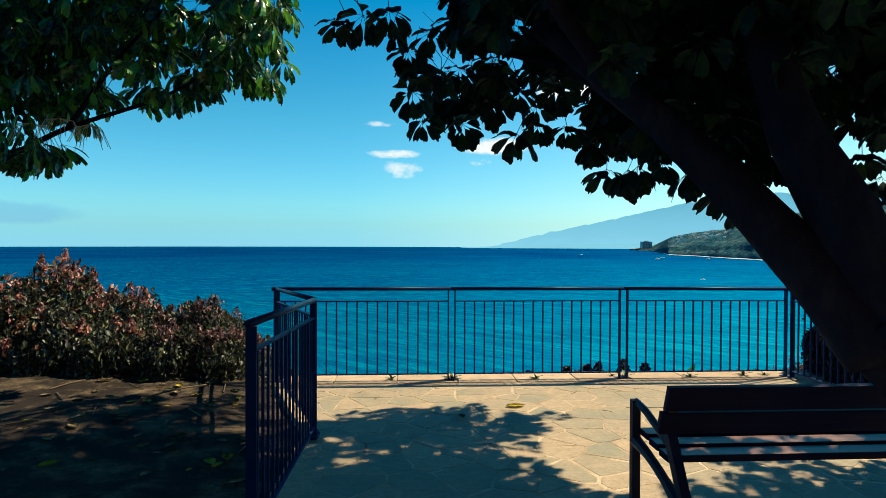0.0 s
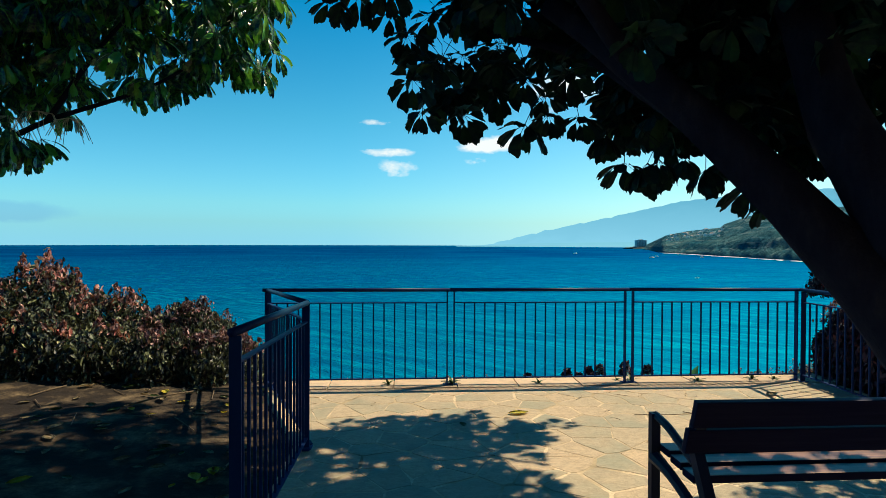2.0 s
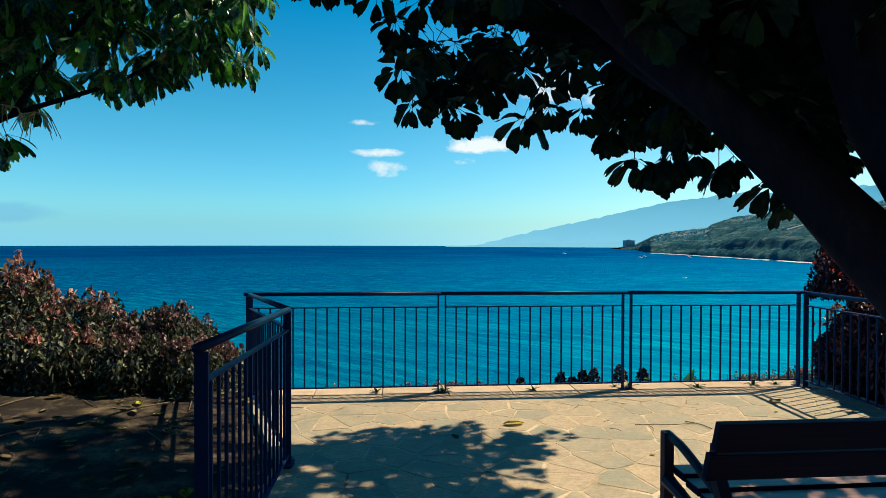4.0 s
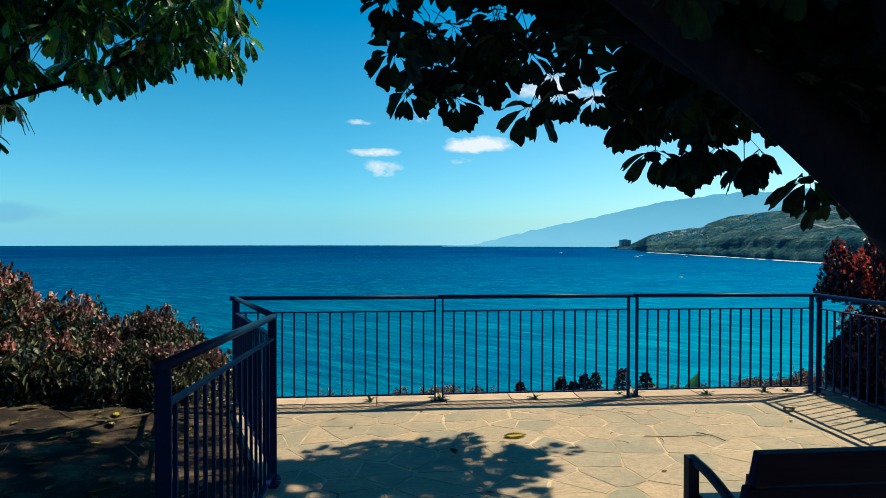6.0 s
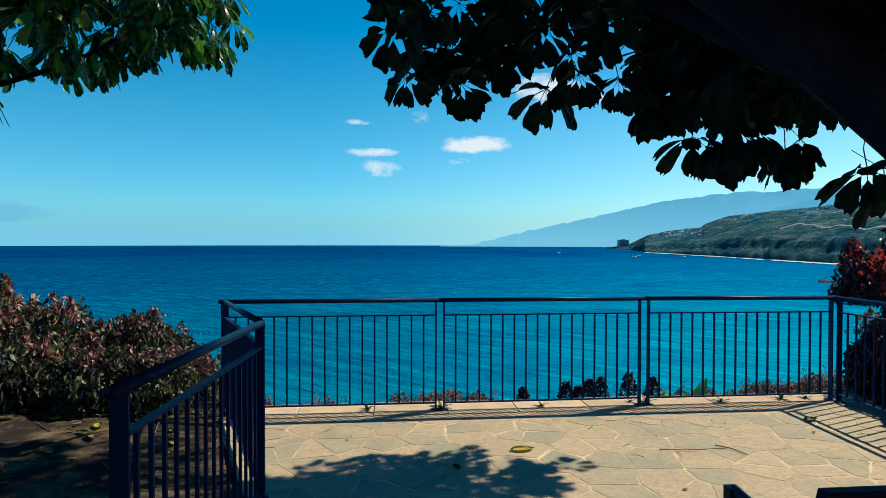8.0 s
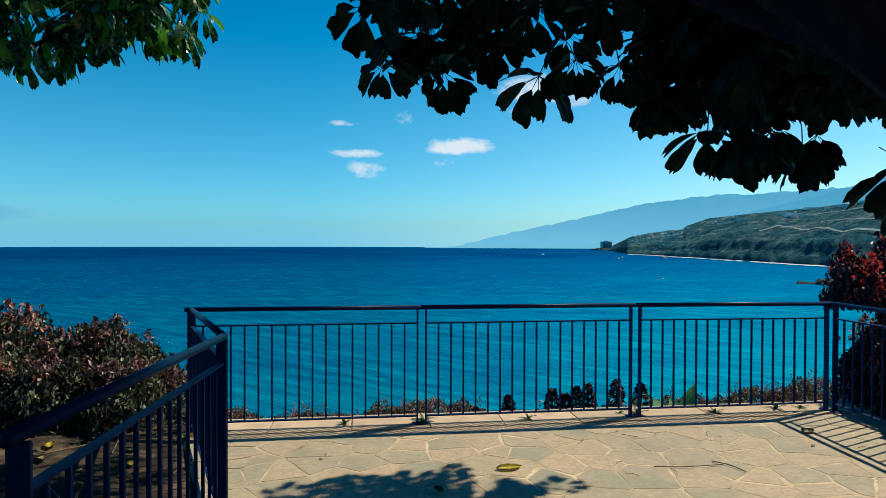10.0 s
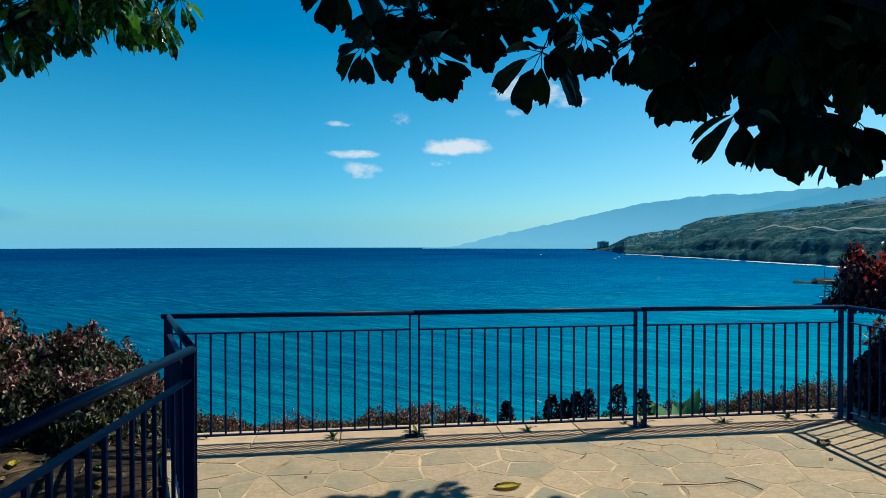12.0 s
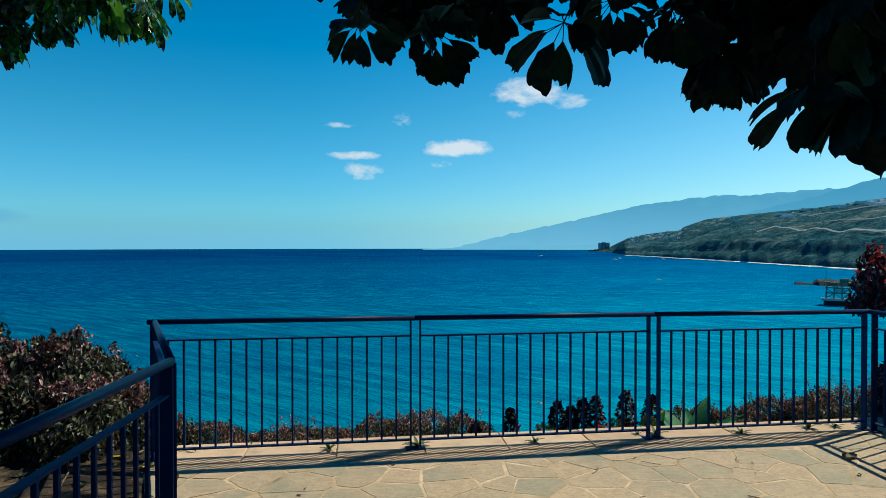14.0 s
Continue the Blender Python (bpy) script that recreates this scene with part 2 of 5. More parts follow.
def m_sea():
    k = Mat("sea_water", 0.4, spec=0.0)
    pos = k.geo.outputs["Position"]
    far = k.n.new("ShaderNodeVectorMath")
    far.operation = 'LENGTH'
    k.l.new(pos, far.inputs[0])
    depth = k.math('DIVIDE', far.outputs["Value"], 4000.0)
    # colour by distance from the terrace; its last stop paints in horizon haze
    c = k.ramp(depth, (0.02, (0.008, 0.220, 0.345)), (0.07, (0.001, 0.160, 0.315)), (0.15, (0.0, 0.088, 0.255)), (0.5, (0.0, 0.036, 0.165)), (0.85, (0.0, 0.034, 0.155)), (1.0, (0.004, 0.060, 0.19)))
    drift = k.noise(0.006, 6, 0.6, (0.5, 1.4, 1))
    c = k.mix(k.ramp(drift, (0.42, (0, 0, 0)), (0.66, (0.6,) * 3)), c, (0.0, 0.105, 0.275))
    streak = k.noise(0.022, 5, 0.55, (0.35, 1.8, 1))
    c = k.mix(k.ramp(streak, (0.44, (0, 0, 0)), (0.7, (0.5,) * 3)), c, (0.0, 0.055, 0.17))
    # long crests that run slantwise to the shore, light and dark sides painted in
    aslant = k.turned(42)
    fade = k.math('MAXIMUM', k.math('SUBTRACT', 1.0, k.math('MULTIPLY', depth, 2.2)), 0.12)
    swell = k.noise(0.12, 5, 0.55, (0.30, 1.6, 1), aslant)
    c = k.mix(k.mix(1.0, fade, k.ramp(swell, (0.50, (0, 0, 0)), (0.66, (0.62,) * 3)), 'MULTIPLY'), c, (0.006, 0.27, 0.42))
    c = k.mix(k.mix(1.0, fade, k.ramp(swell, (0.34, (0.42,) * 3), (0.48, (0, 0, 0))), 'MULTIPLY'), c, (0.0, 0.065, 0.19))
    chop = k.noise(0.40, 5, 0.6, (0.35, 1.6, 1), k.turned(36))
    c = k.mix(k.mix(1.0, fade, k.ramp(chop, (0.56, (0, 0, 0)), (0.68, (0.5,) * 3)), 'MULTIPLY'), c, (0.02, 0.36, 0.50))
    way = k.n.new("ShaderNodeSeparateXYZ")          # multiplied paler by azimuth towards the headland
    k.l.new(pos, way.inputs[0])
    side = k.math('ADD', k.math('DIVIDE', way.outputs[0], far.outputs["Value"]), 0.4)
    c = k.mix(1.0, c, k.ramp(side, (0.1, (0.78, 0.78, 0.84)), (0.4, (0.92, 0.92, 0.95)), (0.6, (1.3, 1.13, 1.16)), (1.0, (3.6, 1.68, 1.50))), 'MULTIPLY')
    k.colour(c)
    w1 = k.noise(0.12, 5, 0.55, (0.30, 1.6, 1), aslant)
    w2 = k.noise(0.9, 4, 0.6, (0.6, 1.3, 1), aslant)
    k.bump(k.math('ADD', k.math('MULTIPLY', w1, 3.0), k.math('MULTIPLY', w2, 0.9)), 1.0, 1.0)
    return k.m


def m_hill():
    k = Mat("hillside", 0.95, spec=0.05)
    patch = k.noise(0.010, 8, 0.66)
    fine = k.noise(0.07, 7, 0.72)
    # the blue in these tints is distance haze put into the hillside's colour
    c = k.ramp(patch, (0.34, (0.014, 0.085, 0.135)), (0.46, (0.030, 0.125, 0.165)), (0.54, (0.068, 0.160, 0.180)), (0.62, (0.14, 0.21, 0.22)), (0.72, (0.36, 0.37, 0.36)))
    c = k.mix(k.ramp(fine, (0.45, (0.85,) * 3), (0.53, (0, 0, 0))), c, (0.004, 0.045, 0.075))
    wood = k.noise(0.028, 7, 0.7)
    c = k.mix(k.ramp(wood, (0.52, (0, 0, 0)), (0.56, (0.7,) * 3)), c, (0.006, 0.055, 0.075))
    plot = k.n.new("ShaderNodeTexVoronoi")
    plot.inputs["Scale"].default_value = 0.016
    k.l.new(k.geo.outputs["Position"], plot.inputs["Vector"])
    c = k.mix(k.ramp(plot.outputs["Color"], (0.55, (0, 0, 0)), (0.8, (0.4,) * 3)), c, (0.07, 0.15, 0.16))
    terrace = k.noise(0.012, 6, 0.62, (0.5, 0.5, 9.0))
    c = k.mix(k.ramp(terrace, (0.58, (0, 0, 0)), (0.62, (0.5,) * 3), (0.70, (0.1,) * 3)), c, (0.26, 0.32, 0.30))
    # steep faces are coloured darker
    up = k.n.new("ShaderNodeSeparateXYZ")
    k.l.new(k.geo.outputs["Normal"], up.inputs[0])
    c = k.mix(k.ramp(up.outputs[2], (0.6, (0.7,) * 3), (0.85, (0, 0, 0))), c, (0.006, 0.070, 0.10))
    return k.colour(c).bump(k.math('ADD', fine, patch), 1.0, 10.0).m


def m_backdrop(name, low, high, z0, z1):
    """Plain far backdrop that glows, with the air's haze put into its colours."""
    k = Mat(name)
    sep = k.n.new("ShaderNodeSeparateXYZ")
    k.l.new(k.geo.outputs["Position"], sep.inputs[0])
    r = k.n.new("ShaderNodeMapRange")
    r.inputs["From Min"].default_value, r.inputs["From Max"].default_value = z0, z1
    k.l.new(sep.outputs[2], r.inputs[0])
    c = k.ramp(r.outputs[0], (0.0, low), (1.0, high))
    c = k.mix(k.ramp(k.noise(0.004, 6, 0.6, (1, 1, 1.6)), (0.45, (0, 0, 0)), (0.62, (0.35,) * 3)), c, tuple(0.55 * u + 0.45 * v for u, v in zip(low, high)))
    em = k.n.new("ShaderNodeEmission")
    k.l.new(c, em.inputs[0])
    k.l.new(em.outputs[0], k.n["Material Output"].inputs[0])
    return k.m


HANDRAIL = m_plain("handrail_paint", (0.005, 0.014, 0.070), (0.008, 0.020, 0.090), 14, 0.42, bump=0.1, dist=0.001, spec=0.10)
STONE, MORTAR, KERB, PAINT, IRON, SHADED_SLAT = m_stone(), m_mortar(), m_kerb(), m_paint(), m_iron(), m_shaded_slat()
LIT_SLAT = m_lit_slat()
DIRT, BARK, SEA, HILL = m_dirt(), m_bark(), m_sea(), m_hill()
# one kind of leaf twice: crown shade and sunlight are put into the colours
UMB_SHADED = m_leaf("umb_leaf_shaded", ((0.0, (0.006, 0.022, 0.032)), (0.8, (0.009, 0.032, 0.036)), (1.0, (0.024, 0.070, 0.030))), 0.6, 0.12)
UMB_LIT = m_leaf("umb_leaf_sunlit", ((0.0, (0.003, 0.006, 0.034)), (0.55, (0.006, 0.030, 0.026)), (0.76, (0.032, 0.14, 0.020)), (1.0, (0.18, 0.42, 0.06))), 0.28, 0.5, 0.15)
STALK = m_plain("leaf_stalk", (0.03, 0.05, 0.02), (0.07, 0.09, 0.035), 12, 0.6)
# the same stalk darkened, as it hangs in the crown's shade
SHADED_STALK = m_plain("shaded_leaf_stalk", (0.008, 0.018, 0.026), (0.014, 0.028, 0.034), 12, 0.7, spec=0.1)
# hedge leaves: darkest stops paint inner shade, palest ones sunlit tips and glints
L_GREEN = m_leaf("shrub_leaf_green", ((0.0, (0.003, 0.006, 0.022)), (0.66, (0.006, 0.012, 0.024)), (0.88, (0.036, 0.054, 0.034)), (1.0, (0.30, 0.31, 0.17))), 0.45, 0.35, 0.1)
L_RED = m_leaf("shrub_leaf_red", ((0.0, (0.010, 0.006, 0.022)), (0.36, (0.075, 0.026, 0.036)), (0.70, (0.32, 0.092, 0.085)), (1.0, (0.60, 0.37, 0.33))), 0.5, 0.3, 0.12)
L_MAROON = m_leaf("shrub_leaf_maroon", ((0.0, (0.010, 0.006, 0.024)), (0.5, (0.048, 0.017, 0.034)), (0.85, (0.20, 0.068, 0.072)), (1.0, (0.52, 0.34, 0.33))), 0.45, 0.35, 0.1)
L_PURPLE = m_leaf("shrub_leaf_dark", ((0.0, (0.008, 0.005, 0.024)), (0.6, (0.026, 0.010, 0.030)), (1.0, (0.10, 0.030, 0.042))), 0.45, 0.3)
L_BRACT = m_leaf("red_bract", ((0.0, (0.20, 0.012, 0.018)), (0.6, (0.34, 0.03, 0.035)), (1.0, (0.42, 0.07, 0.06))), 0.5, 0.3, 0.3)
L_AGAVE = m_leaf("succulent_leaf", ((0.0, (0.014, 0.10, 0.040)), (1.0, (0.045, 0.18, 0.065))), 0.6, 0.15)
L_LIME = m_leaf("lime_leaf", ((0.0, (0.02, 0.06, 0.02)), (0.6, (0.07, 0.13, 0.035)), (1.0, (0.24, 0.28, 0.07))), 0.55, 0.2, 0.1)
L_YELLOW = m_leaf("fallen_leaf_yellow", ((0.0, (0.58, 0.46, 0.03)), (1.0, (0.70, 0.60, 0.10))), 0.55, 0.3)
L_SPRAY = m_leaf("dried_flower", ((0.0, (0.34, 0.27, 0.23)), (1.0, (0.62, 0.52, 0.46))), 0.7, 0.2, 0.3)
L_DRY = m_leaf("fallen_leaf_dry", ((0.0, (0.18, 0.125, 0.065)), (0.7, (0.40, 0.31, 0.18)), (1.0, (0.62, 0.54, 0.40))), 0.7, 0.2)
GRASS = m_leaf("weed_leaf", ((0.0, (0.03, 0.065, 0.015)), (1.0, (0.09, 0.13, 0.035))), 0.5, 0.3)
TWIG = m_plain("dry_twig", (0.09, 0.06, 0.04), (0.2, 0.14, 0.09), 20, 0.85)
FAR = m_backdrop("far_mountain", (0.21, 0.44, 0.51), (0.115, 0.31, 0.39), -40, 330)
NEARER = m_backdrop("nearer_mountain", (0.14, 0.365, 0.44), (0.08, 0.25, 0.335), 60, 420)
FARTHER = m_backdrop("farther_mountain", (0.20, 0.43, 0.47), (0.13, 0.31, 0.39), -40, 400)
FOAM = m_plain("surf_foam", (0.50, 0.60, 0.70), (0.78, 0.84, 0.90), 0.4, 0.8)
# pale and bluish: the haze before the far tower is put into the colour
CONCRETE = m_plain("hazed_concrete", (0.36, 0.43, 0.46), (0.48, 0.54, 0.57), 0.6, 0.85)
STEEL = m_plain("grey_steel", (0.07, 0.09, 0.07), (0.20, 0.21, 0.15), 0.9, 0.6)
WHITEWASH = m_plain("white_render", (0.70, 0.70, 0.70), (0.82, 0.82, 0.80), 0.3, 0.8)
ROOF = m_plain("clay_roof", (0.28, 0.23, 0.22), (0.42, 0.36, 0.34), 0.5, 0.85)
# panes lightened for the same haze
DARKGLASS = m_plain("dark_pane", (0.06, 0.10, 0.12), (0.10, 0.15, 0.17), 0.5, 0.3)
ASPHALT = m_plain("asphalt_road", (0.26, 0.31, 0.33), (0.42, 0.46, 0.47), 0.05, 0.9)
ROCK = m_plain("black_rock", (0.004, 0.012, 0.018), (0.010, 0.022, 0.030), 0.25, 0.9, bump=0.8, dist=1.0)
BOATPAINT = m_plain("boat_paint", (0.55, 0.3, 0.22), (0.75, 0.6, 0.52), 0.8, 0.5)
# near-black surface of the unseen light blocker behind the camera
BLOCKER_DARK = m_plain("light_blocker_dark", (0.012, 0.013, 0.014), (0.035, 0.036, 0.036), 1.5, 0.95, bump=0.7, dist=0.03, spec=0.1)

# ---- building blocks ----


def part(name, bm, material, parent=None, label="", smooth=False):
    """Links a bmesh as one mesh object, under a thing or a part."""
    me = bpy.data.meshes.new(name)
    bm.to_mesh(me)
    bm.free()
    if smooth:
        me.polygons.foreach_set("use_smooth", [True] * len(me.polygons))
    me.materials.append(material)
    ob = new(name, me)
    ob.parent = parent
    return tagged(ob, label)


def raw(name, verts, faces, material, parent=None, label="", smooth=False):
    me = bpy.data.meshes.new(name)
    me.from_pydata(verts, [], faces)
    if smooth:
        me.polygons.foreach_set("use_smooth", [True] * len(me.polygons))
    me.materials.append(material)
    ob = new(name, me)
    ob.parent = parent
    return tagged(ob, label)


def thing(name, at, label, category, group="", kind=""):
    ob = new(name)
    ob.empty_display_size = 0.1
    ob.matrix_world = Matrix.Translation(at)
    return tagged(ob, label, category, group, kind)


def box(bm, lo, hi, bevel=0.0, m=None):
    made = bmesh.ops.create_cube(bm, size=1.0)["verts"]
    lo, hi = Vector(lo), Vector(hi)
    for v in made:
        v.co = Vector([(lo[k] + hi[k]) / 2 + v.co[k] * (hi[k] - lo[k]) for k in range(3)])
    if bevel:
        edges = list({e for v in made for e in v.link_edges})
        made = bmesh.ops.bevel(bm, geom=edges, offset=bevel, segments=2, affect='EDGES', profile=0.7)["verts"]
    if m is not None:
        for v in made:
            v.co = m @ v.co
    return bm


def sweep(bm, pts, radii, seg=10, squash=1.0, rough=0.0, seed=0):
    """A tapered tube along points, with closed ends."""
    pts = [Vector(p) for p in pts]
    rings = []
    side = None
    for i, p in enumerate(pts):
        d = (pts[min(i + 1, len(pts) - 1)] - pts[max(i - 1, 0)]).normalized()
        if side is None:
            side = d.orthogonal().normalized()
        side = (side - d * side.dot(d)).normalized()
        up = d.cross(side)
        ring = []
        for k in range(seg):
            a = 2 * math.pi * k / seg
            r = radii[i]
            if rough:
                r *= 1 + rough * noise.noise((p + side * math.cos(a) + up * math.sin(a)) * 2.3 + Vector((seed, 0, 0)))
            ring.append(bm.verts.new(p + side * math.cos(a) * r + up * math.sin(a) * r * squash))
        rings.append(ring)
    for a, b in zip(rings, rings[1:]):
        for k in range(seg):
            bm.faces.new((a[k], a[(k + 1) % seg], b[(k + 1) % seg], b[k]))
    bm.faces.new(rings[0][::-1])
    bm.faces.new(rings[-1])
    return bm


def spline(pts, n):
    """n points on a smooth curve through pts (Catmull-Rom)."""
    p = [Vector(q) for q in pts]
    p = [p[0] * 2 - p[1]] + p + [p[-1] * 2 - p[-2]]
    out = []
    for i in range(n):
        u = i / (n - 1) * (len(p) - 3)
        k = min(int(u), len(p) - 4)
        f = u - k
        a, b, c, d = p[k:k + 4]
        out.append(0.5 * ((2 * b) + (c - a) * f + (2 * a - 5 * b + 4 * c - d) * f * f + (3 * b - a - 3 * c + d) * f ** 3))
    return out


def lerp(a, b, f):
    return a + (b - a) * f


def table(x, rows):
    """Piecewise-linear value at x."""
    if x <= rows[0][0]:
        return rows[0][1]
    for (a, u), (b, v) in zip(rows, rows[1:]):
        if x <= b:
            return lerp(u, v, (x - a) / (b - a))
    return rows[-1][1]


# ---- sea, ground and distance ----
SEA_Z = -40.0
bm = bmesh.new()
rings = [0.001, 30, 80, 160, 300, 520, 900, 1500, 2400, 3500, 4900]
prev = None
for r in rings:
    ring = [bm.verts.new((r * math.cos(2 * math.pi * k / 96), r * math.sin(2 * math.pi * k / 96), SEA_Z)) for k in range(96)]
    if prev:
        for k in range(96):
            bm.faces.new((prev[k], prev[(k + 1) % 96], ring[(k + 1) % 96], ring[k]))
    prev = ring
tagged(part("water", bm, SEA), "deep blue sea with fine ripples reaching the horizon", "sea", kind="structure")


def ground_z(x, y):
    """Height of the ground: level at the terrace, a mound under the hedge, falling away to the sea."""
    f = max(0.0, min(1.0, (-1.62 - x) / 1.3))
    edge = 6.86 + 1.9 * f * f * (3 - 2 * f)
    d = y - edge
    side = max(0.0, -1.0 - x)
    mound = 0.10 * min(1.0, side / 1.2) + 0.05 * noise.noise(Vector((x * 1.3, y * 1.3, 0))) * min(1.0, side)
    if d <= 0:
        return mound - 0.03
    z = mound - 0.03 - min(d, 0.4) * 0.9 - max(0.0, d - 0.4) * 0.36
    if d > 4.0:
        z -= (d - 4.0) * 1.1
    return max(z, SEA_Z - 6) + (0.06 * noise.noise(Vector((x, y, 3))) if d > 0.5 else 0)


bm = bmesh.new()
xs = [-320, -160, -80, -45, -25, -16, -11] + [-8 + 0.25 * k for k in range(33)] + [0.6 + 0.6 * k for k in range(12)] + [9, 13, 20, 35, 60, 110, 200, 330]
ys = [-320, -150, -70, -30, -14, -7, -4, -2] + [-1 + 0.25 * k for k in range(54)] + [13.5, 15.5, 18, 22, 28, 36, 48, 60]
grid = [[bm.verts.new((x, y, ground_z(x, y))) for x in xs] for y in ys]
for j in range(len(ys) - 1):
    for i in range(len(xs) - 1):
        bm.faces.new((grid[j][i], grid[j][i + 1], grid[j + 1][i + 1], grid[j + 1][i]))
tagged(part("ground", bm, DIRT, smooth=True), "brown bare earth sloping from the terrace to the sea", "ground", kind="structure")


def ridge_mesh(name, profile, dist, depth, material, label, rough, seed, foot=None):
    """A long ridge seen from far off: profile gives (azimuth, slope of its crest seen from the terrace)."""
    verts, faces = [], []
    n, rows = 150, 10
    a0, a1 = profile[0][0], profile[-1][0]
    for j in range(rows + 1):
        f = j / rows
        for i in range(n + 1):
            a = lerp(a0, a1, i / n)
            d = (foot(a) if foot else dist)
            r = d + depth * f
            crest = 1.5 + table(a, profile) * (d + depth)
            crest += rough * (noise.fractal(Vector((a * 60 + seed, seed, 0)), 0.8, 2.0, 5))
            h = SEA_Z - 2 + (crest - SEA_Z + 2) * math.sin(f * math.pi / 2) ** 0.9
            h += rough * 1.6 * noise.fractal(Vector((a * 40, f * 6, seed)), 0.8, 2.0, 5) * math.sin(f * math.pi)
            verts.append((0.25 + r * math.sin(a), 2.1 + r * math.cos(a), h))
    for j in range(rows):
        for i in range(n):
            k = j * (n + 1) + i
            faces.append((k, k + 1, k + n + 2, k + n + 1))
    return tagged(raw(name, verts, faces, material, smooth=True), label, "mountain", kind="structure")


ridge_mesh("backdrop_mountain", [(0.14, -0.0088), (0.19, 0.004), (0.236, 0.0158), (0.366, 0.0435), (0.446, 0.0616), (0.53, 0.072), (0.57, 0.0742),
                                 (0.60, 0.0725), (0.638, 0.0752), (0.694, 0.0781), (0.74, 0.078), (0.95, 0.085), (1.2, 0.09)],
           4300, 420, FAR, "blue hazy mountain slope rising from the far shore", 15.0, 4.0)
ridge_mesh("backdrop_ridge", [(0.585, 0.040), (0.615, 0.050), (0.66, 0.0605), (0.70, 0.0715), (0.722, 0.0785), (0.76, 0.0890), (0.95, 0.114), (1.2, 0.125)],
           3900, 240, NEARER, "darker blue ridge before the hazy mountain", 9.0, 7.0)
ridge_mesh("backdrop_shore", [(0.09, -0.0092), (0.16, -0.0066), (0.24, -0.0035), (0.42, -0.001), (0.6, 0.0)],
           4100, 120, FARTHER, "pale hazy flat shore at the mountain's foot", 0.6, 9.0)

COAST = [(0.395, 3150.0), (0.41, 2650.0), (0.425, 2150.0), (0.51, 1750.0), (0.59, 1480.0), (0.66, 1300.0), (0.73, 1160.0), (0.85, 1000.0), (1.2, 900.0)]
CREST = [(0.392, -0.0092), (0.40, -0.0066), (0.431, 0.0092), (0.461, 0.0154), (0.508, 0.0208), (0.514, 0.0262), (0.546, 0.0378), (0.594, 0.043), (0.637, 0.047), (0.69, 0.0513), (0.749, 0.0594), (0.773, 0.062), (0.9, 0.085), (1.2, 0.12)]


def coast_d(a):
    return table(a, COAST) + 22 * noise.fractal(Vector((a * 31, 1, 5)), 0.7, 2.1, 6)


def hill_point(a, f):
    """A place on the headland: azimuth a, f from the shore (0) to the crest (1)."""
    deep = 560.0
    base = table(a, COAST)
    crest = 1.5 + table(a, CREST) * (base + deep)
    r = lerp(coast_d(a), base, min(1.0, f * 4)) + deep * f
    x, y = r * math.sin(a), r * math.cos(a)
    rough = noise.fractal(Vector((x / 150, y / 150, 2)), 0.75, 2.0, 7)
    fs = max(0.0, min(1.0, f + 0.07 * noise.fractal(Vector((x / 90, y / 90, 6)), 0.8, 2.0, 4) * min(1.0, f * 8) * (1 - f)))
    cliff = 0.26 * (crest - SEA_Z) * min(1.0, fs / 0.2) ** 0.7
    rise = 0.74 * (crest - SEA_Z) * max(0.0, (fs - 0.12) / 0.88) ** 0.85
    h = SEA_Z + 2.0 * min(1.0, f * 30) + cliff + rise * 0.985
    h += 7.0 * rough * min(1.0, f * 5) * (1.02 - f)
    return Vector((0.25 + x, 2.1 + y, h if f > 0 else SEA_Z - 2))


verts, faces = [], []
NA, NF = 300, 60
for j in range(NF + 2):
    for i in range(NA + 1):
        a = lerp(0.392, 1.2, (i / NA) ** 1.25)
        if j <= NF:
            verts.append(hill_point(a, (j / NF) ** 1.25))
        else:
            q = hill_point(a, 1.0)
            verts.append((q.x * 1.12, q.y * 1.12, SEA_Z - 5))
for j in range(NF + 1):
    for i in range(NA):
        k = j * (NA + 1) + i
        faces.append((k, k + 1, k + NA + 2, k + NA + 1))
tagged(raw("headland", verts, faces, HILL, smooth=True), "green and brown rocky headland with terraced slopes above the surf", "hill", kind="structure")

# surf along the headland's shore
verts, faces = [], []
N = 420
for i in range(N + 1):
    a = lerp(0.418, 1.1, i / N)
    d = coast_d(a)
    wide = 5 + 16 * max(0.0, noise.noise(Vector((a * 120, 4, 4))) + 0.25)
    for k, off in enumerate((-wide, 2.0)):
        verts.append((0.25 + (d + off) * math.sin(a), 2.1 + (d + off) * math.cos(a), SEA_Z + 0.6 + 1.6 * k))
for i in range(N):
    faces.append((2 * i, 2 * i + 2, 2 * i + 3, 2 * i + 1))
tagged(raw("surf", verts, faces, FOAM), "white line of surf breaking along the rocky shore", "surf", kind="stuff")

